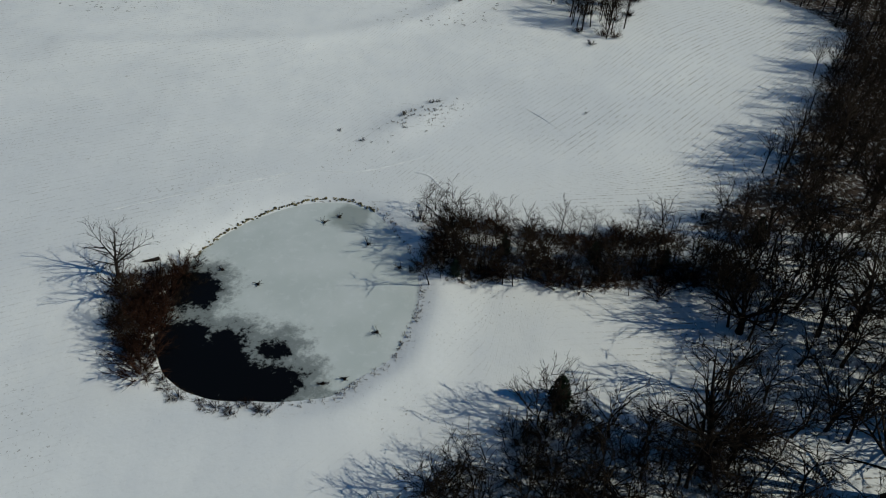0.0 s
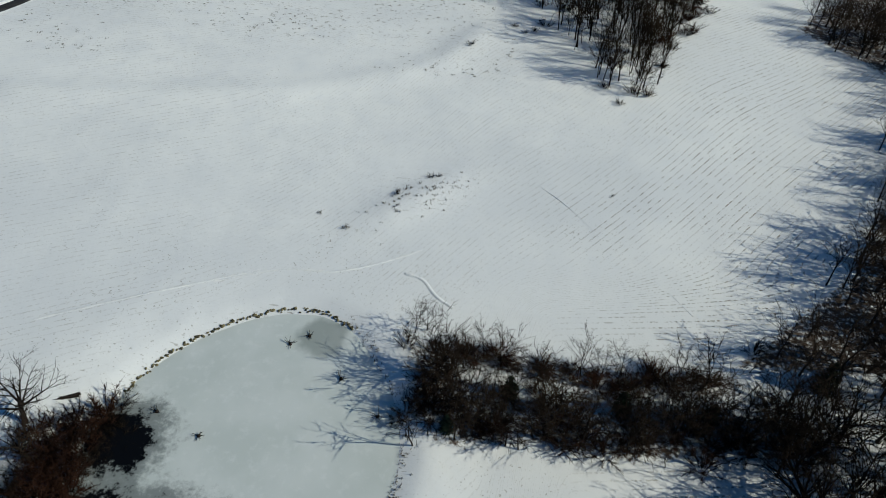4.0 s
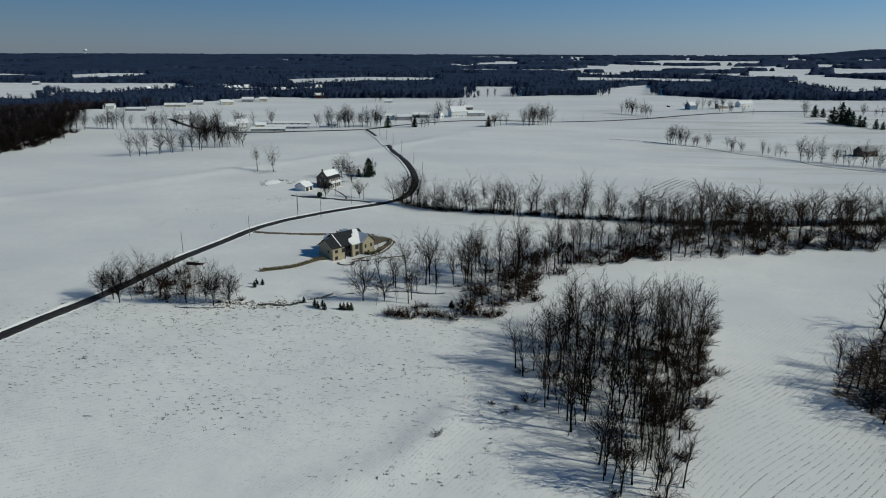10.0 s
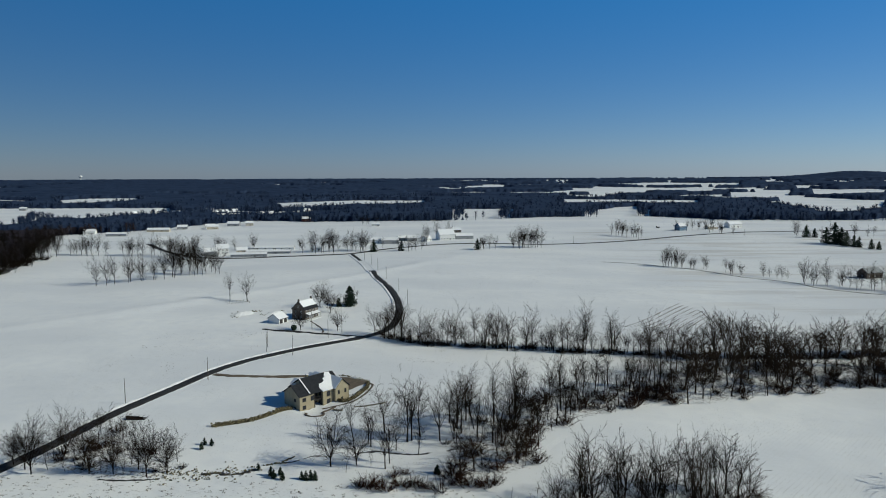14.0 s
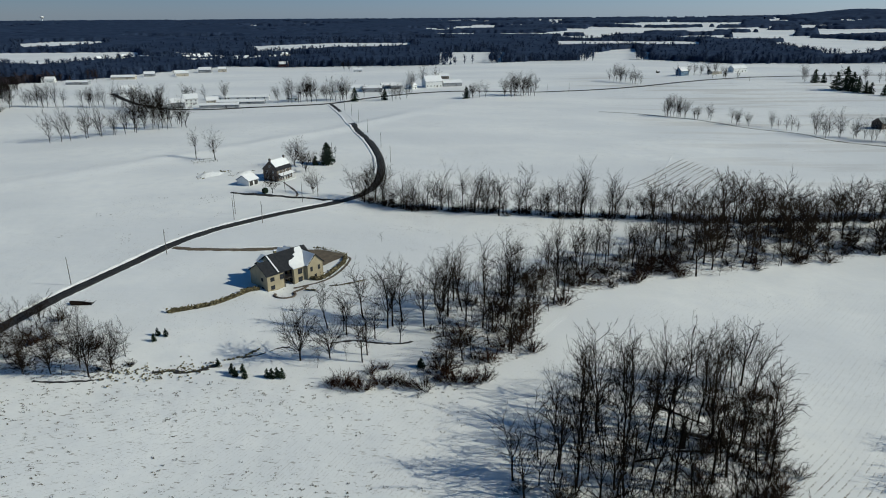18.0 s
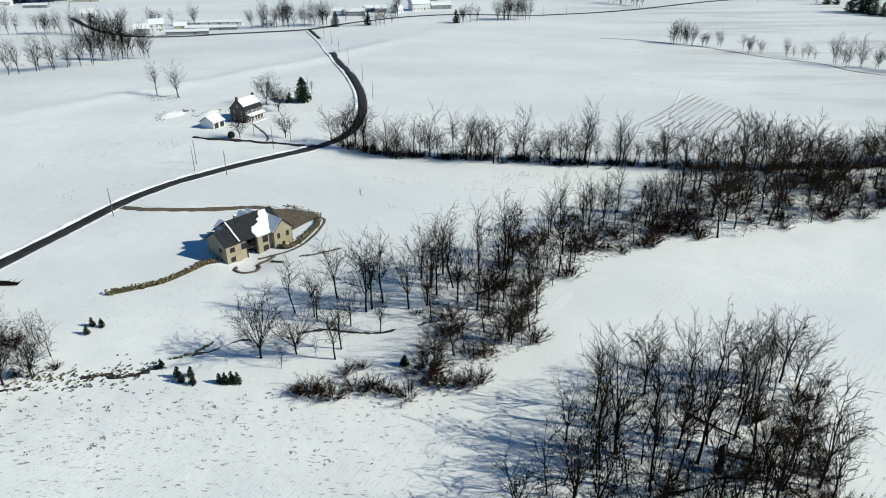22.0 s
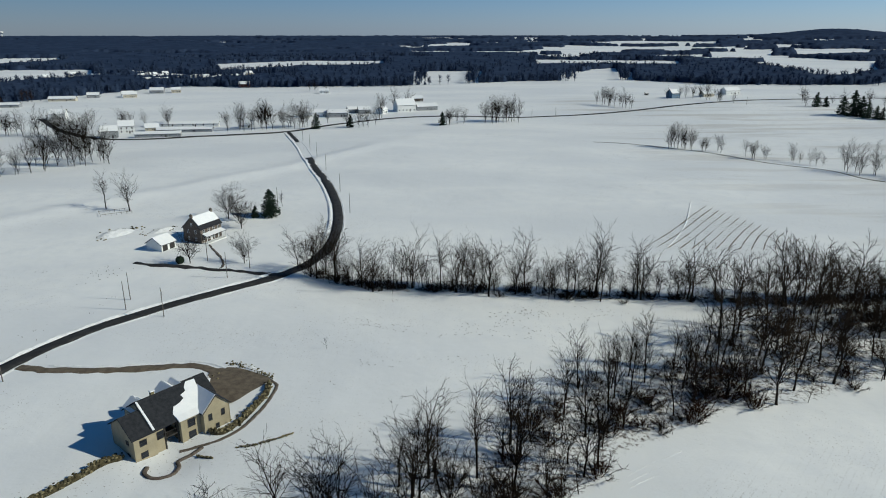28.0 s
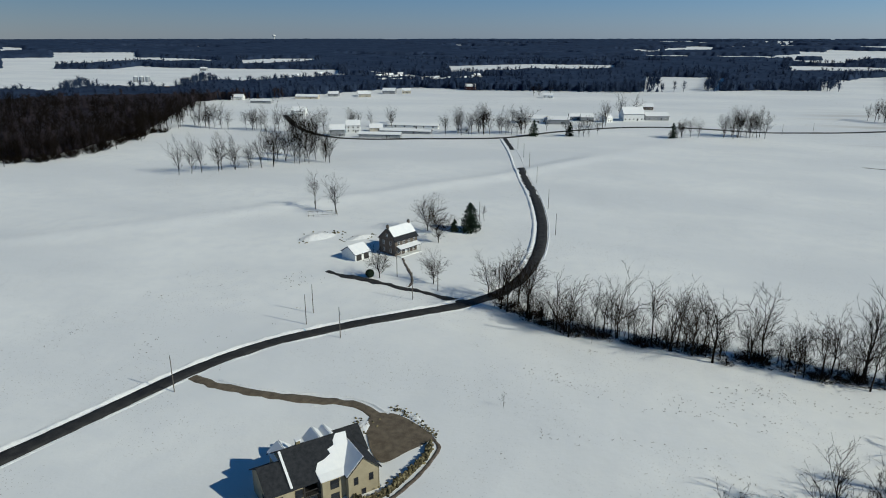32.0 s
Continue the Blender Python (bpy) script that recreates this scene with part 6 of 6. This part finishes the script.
ribbon("garden_path", smooth_line([(-34, 355.6), (-30.9, 356.3), (-26.3, 358.2), (-22.6, 362.4), (-20.4, 368), (-19.2, 372.2), (-18.4, 377.7), (-18.4, 381), (-20.8, 384)], 0.8), 0.8, 0.1, M_DARKSTONE, "narrow dark paved path along the stone wall", "path", 0.08, 8, 0.05)
ribbon("yard_path", smooth_line([(-65, 495), (-61.5, 488), (-58, 482), (-55.5, 477), (-53.7, 472), (-53.4, 467)], 0.8), 0.8, 0.1, M_DARKSTONE, "dark trodden path from porch to lane", "path", 0.25, 42, 0.08)
ribbon("lane", LANE, 2.2, 0.28, M_ASPHALT, "narrow dark lane to the farmhouse", "road", 0.7, 5)
ribbon("ditch", smooth_line([(-84, 294.5), (-76, 294.5), (-68, 296)], 1.0), 0.6, 0.05, M_FRAME, "thin dark creek in the snow", "creek", 0.3, 6)
ribbon("ditch", smooth_line([(-58, 299.5), (-54, 300.5), (-50, 299.8), (-46.5, 301.2), (-43.5, 303.5)], 0.8), 1.1, 0.05, M_FRAME, "dark open creek pool between snow banks", "creek", 0.5, 16)
ribbon("ditch", smooth_line([(-38, 307.5), (-34, 309), (-30, 312.5), (-27, 313.5)], 0.8), 0.7, 0.05, M_FRAME, "dark creek among snowy stones", "creek", 0.35, 17)
ribbon("ditch", smooth_line([(-17, 316), (-10, 318), (0, 316.5), (8, 319), (16, 322)], 0.8), 0.7, 0.05, M_FRAME, "dark creek under the bare trees", "creek", 0.4, 18)


def dead_branch(x, y, z, size, seed, label):
    """A dead branch frozen into the ice."""
    rnd = random.Random(seed)
    ob = empty("dead_branch", pose(x, y, z), label, "branch", "branches in the ice")
    w = Wood()
    for k in range(9):
        a = rnd.uniform(0, 6.28)
        line = grow(rnd, Vector((0, 0, 0.05)), Vector((math.cos(a), math.sin(a), rnd.uniform(0.1, 0.9))), size * rnd.uniform(0.5, 1.1), 3, 0.25, 0)
        w.tube(line, [0.07, 0.05, 0.035, 0.01], 4)
        p, d = along(line, 0.6)
        w.tube(grow(rnd, p, d + Vector((rnd.uniform(-1, 1), rnd.uniform(-1, 1), 0.3)), size * 0.4, 2, 0.2, 0), [0.035, 0.025, 0.01], 3)
    part("wood", w.mesh("wood", M_BARK), ob)
    w = Wood()
    w.tube([Vector((0, 0, -0.2)), Vector((0.1, 0, 0.25)), Vector((0.25, 0.1, 0.5))], [0.35, 0.28, 0.05], 6)
    part("stump", w.mesh("stump", M_BARK), ob)


for k_, (x_, y_, s_) in enumerate(((-43, 96, 1.4), (-35, 92, 1.2), (-15, 104, 1.8), (-8, 97, 2.4), (-11, 80, 2.0), (-25, 111, 1.6), (-22, 113, 1.3), (-19, 68.5, 1.4), (-15.5, 69.5, 1.2))):
    dead_branch(x_, y_, POND_Z, s_, 20 + k_, "dark dead branch frozen in pond ice")


def log(x, y, turn, length, r, label, tilt=0.0, mat=None):
    ob = empty("log", pose(x, y, level(x, y) + r, 0, tilt, turn), label, "log")
    rnd = random.Random(int(x * 7))
    w = Wood()
    line = grow(rnd, Vector((0, 0, 0)), Vector((1, 0, 0)), length, 6, 0.07, 0.0)
    w.tube(line, [r * (1 - 0.6 * k / 6) for k in range(7)], 8)
    part("trunk", w.mesh("trunk", mat or M_BARK), ob)
    for k in range(5):
        p, d = along(line, rnd.uniform(0.4, 0.98))
        w = Wood()
        w.tube(grow(rnd, p, d + Vector((0, rnd.uniform(-1, 1), rnd.uniform(0, 0.8))), length * 0.25, 3, 0.2, 0), [r * 0.25, r * 0.18, r * 0.1, 0.01], 4)
        part("branch", w.mesh("branch", mat or M_BARK), ob)


log(65.5, 279, -29, 17, 0.5, "fallen pale tree trunk in the copse", -6, M_POLE)
snag = empty("broken_trunk", pose(64.2, 274, level(64.2, 274)), "broken dark tree trunk standing in the copse", "snag")
snag_wood = Wood()
snag_wood.tube([Vector((0, 0, -0.3)), Vector((0.1, 0.1, 3)), Vector((-0.2, 0.2, 5.4)), Vector((0.3, 0.1, 6.6))], [0.75, 0.6, 0.5, 0.08], 8)
part("trunk", snag_wood.mesh("trunk", M_BARK), snag)
log(62, 272, 5, 10, 0.25, "fallen dark tree trunk in the copse")
log(52, 268, 14, 9, 0.22, "fallen dark tree trunk in the copse")
log(64, 290, -40, 11, 0.3, "fallen dark tree trunk in the copse")
log(-55.5, 97.5, 200, 5, 0.4, "thick dark log on the pond's bank")
log(-96.5, 338.3, -5, 7, 0.5, "dark log heap beside the road")
log(-96, 337.4, 4, 6, 0.45, "dark log heap beside the road")
for x_, y_, h_ in ((4.5, 224.5, 1.6), (45, 198.6, 1.6), (-20, 141.5, 0.9), (-10.5, 153.5, 1.2), (-3.5, 161, 1.0), (-1.5, 161.5, 0.8), (-26, 146, 0.7), (37.6, 158.2, 0.6), (83, 268, 2.4), (86, 266, 2.6), (24, 238, 1.5), (18, 240, 1.3), (21, 236, 1.2)):
    bush(x_, y_, h_, random.Random(int(x_ * 3)), "small dark leafless bush in the snowfield", "bushes in the snowfield", SHRUBS, 1.4)

berm("snow_ledge", smooth_line([(-6.5, 129.6), (-3, 128.1), (-0.3, 124.2), (3.1, 121.4)], 0.6), 0, 1.1, 0.22, "crumbled snow ledge above the pond", 21)
ribbon("fence_line", smooth_line([(159, 743), (186, 736), (212, 717), (237, 689.5), (251, 666), (280, 639), (288, 612), (303, 596), (330, 578)], 3.0), 1.1, 0.12, M_EARTH, "weedy dark fence line between snowy fields", "fence line", 0.5, 31, 0.2)
for line_, wide_, tall_, seed_ in (([(22, 160), (26.7, 154.5), (32.3, 145.6), (38.4, 137.7), (43.8, 130.4), (47.9, 123.7)], 0.35, 0.015, 22), ([(-42, 124), (-30, 128.5), (-20, 129), (-10, 133), (0, 139)], 0.7, 0.03, 23), ([(-70, 112), (-50, 121), (-34, 128)], 0.9, 0.04, 24),
                                   ([(73.3, 355.6), (60.2, 348), (51, 339.1), (43.9, 328.7), (39.2, 320.7), (34.6, 310.8)], 0.4, 0.03, 25), ([(72, 352), (60.6, 346.4), (52.3, 339.2), (45.2, 329.4), (40.3, 320.8), (36.2, 310.8)], 0.35, 0.03, 26), ([(71.2, 350), (61, 345.1), (53.5, 339.2), (46.4, 330), (41.4, 320.8), (37.9, 310.8)], 0.4, 0.03, 28), ([(92, 470), (110, 478), (140, 520), (160, 560)], 0.9, 0.2, 27)):
    berm("track", smooth_line(line_, 0.5), 0, wide_, tall_, "faint trodden track across the snow", seed_)

for k_ in range(14):
    a_ = 1 - k_ / 16
    ribbon("furrow", smooth_line([(113 + 4.9 * k_, 494 - 0.4 * k_), (113 + 4.9 * k_ + 26 * a_, 494 + 29 * a_), (113 + 4.9 * k_ + 51 * a_, 494 + 58 * a_)], 2.0), 0.34, 0.05, M_GRAVEL, "bare furrow showing through the snow", "furrow", 0.17, 50 + k_, 0.1)


def stubble():
    """Broken stalks that stand out of the snow."""
    rnd = random.Random(44)
    w = Wood()
    for k in range(3000):
        x, y = rnd.uniform(-130, 18), rnd.uniform(206, 296)
        if noise.noise((x * 0.02, y * 0.05, 3)) + 0.25 * (y - 240) / 40 < 0.02 + rnd.uniform(-0.35, 0.75):
            continue
        z = level(x, y)
        big = rnd.uniform(0.45, 1.05)
        for b in range(6):
            p = Vector((x + big * rnd.uniform(-0.55, 0.55), y + big * rnd.uniform(-0.3, 0.3), z - 0.05))
            w.tube([p, p + big * Vector((rnd.uniform(-0.3, 0.3), rnd.uniform(-0.3, 0.3), rnd.uniform(0.15, 0.4)))], [0.09, 0.01], 3)
    for k in range(80):
        a, b = rnd.gauss(0, 7.5), rnd.gauss(0, 2.6)
        x, y = -6 + a * 0.75 - b * 0.66, 153 + a * 0.66 + b * 0.75
        z = level(x, y)
        for c in range(4):
            p = Vector((x + rnd.uniform(-0.3, 0.3), y + rnd.uniform(-0.3, 0.3), z - 0.05))
            w.tube([p, p + Vector((rnd.uniform(-0.3, 0.3), rnd.uniform(-0.3, 0.3), rnd.uniform(0.2, 0.6)))], [0.07, 0.01], 3)
    for k in range(420):
        t = rnd.uniform(0, 6.28)
        r = float(np.interp((t + math.pi) % (2 * math.pi) - math.pi, SHORE_A, SHORE_R)) + abs(rnd.gauss(0.3, 0.8))
        x, y = PX + r * math.cos(t), PY + r * math.sin(t)
        if y > 95 and x < -15:
            continue
        z = max(level(x, y), POND_Z)
        for c in range(3):
            p = Vector((x + rnd.uniform(-0.3, 0.3), y + rnd.uniform(-0.3, 0.3), z - 0.05))
            w.tube([p, p + Vector((rnd.uniform(-0.3, 0.3), rnd.uniform(-0.3, 0.3), rnd.uniform(0.2, 0.7)))], [0.06, 0.01], 3)
    for k in range(1500):
        x, y = rnd.uniform(-8, 95), rnd.uniform(372, 440)
        if noise.noise((x * 0.045 + 0.03 * y, y * 0.09, 8)) < 0.16 or min(off_line(HEDGE, np.array([x]), np.array([y]))[0], 99) < 8 or inside(WOOD, [x], [y])[0]:
            continue
        z = level(x, y)
        for c in range(3):
            p = Vector((x + rnd.uniform(-0.25, 0.25), y + rnd.uniform(-0.2, 0.2), z - 0.05))
            w.tube([p, p + Vector((rnd.uniform(-0.3, 0.3), rnd.uniform(-0.3, 0.3), rnd.uniform(0.1, 0.3)))], [0.075, 0.015], 3)
    for k in range(500):
        x, y = rnd.uniform(-135, -80), rnd.uniform(395, 470)
        if noise.noise((x * 0.07, y * 0.07, 5)) < 0.22:
            continue
        p = Vector((x, y, level(x, y) - 0.05))
        w.tube([p, p + Vector((rnd.uniform(-0.3, 0.3), rnd.uniform(-0.3, 0.3), 0.25))], [0.13, 0.02], 3)
    tagged(new("stubble", w.mesh("stubble", M_STALK)), "broken tan crop stalks above the snow", "stubble", kind="stuff")


stubble()
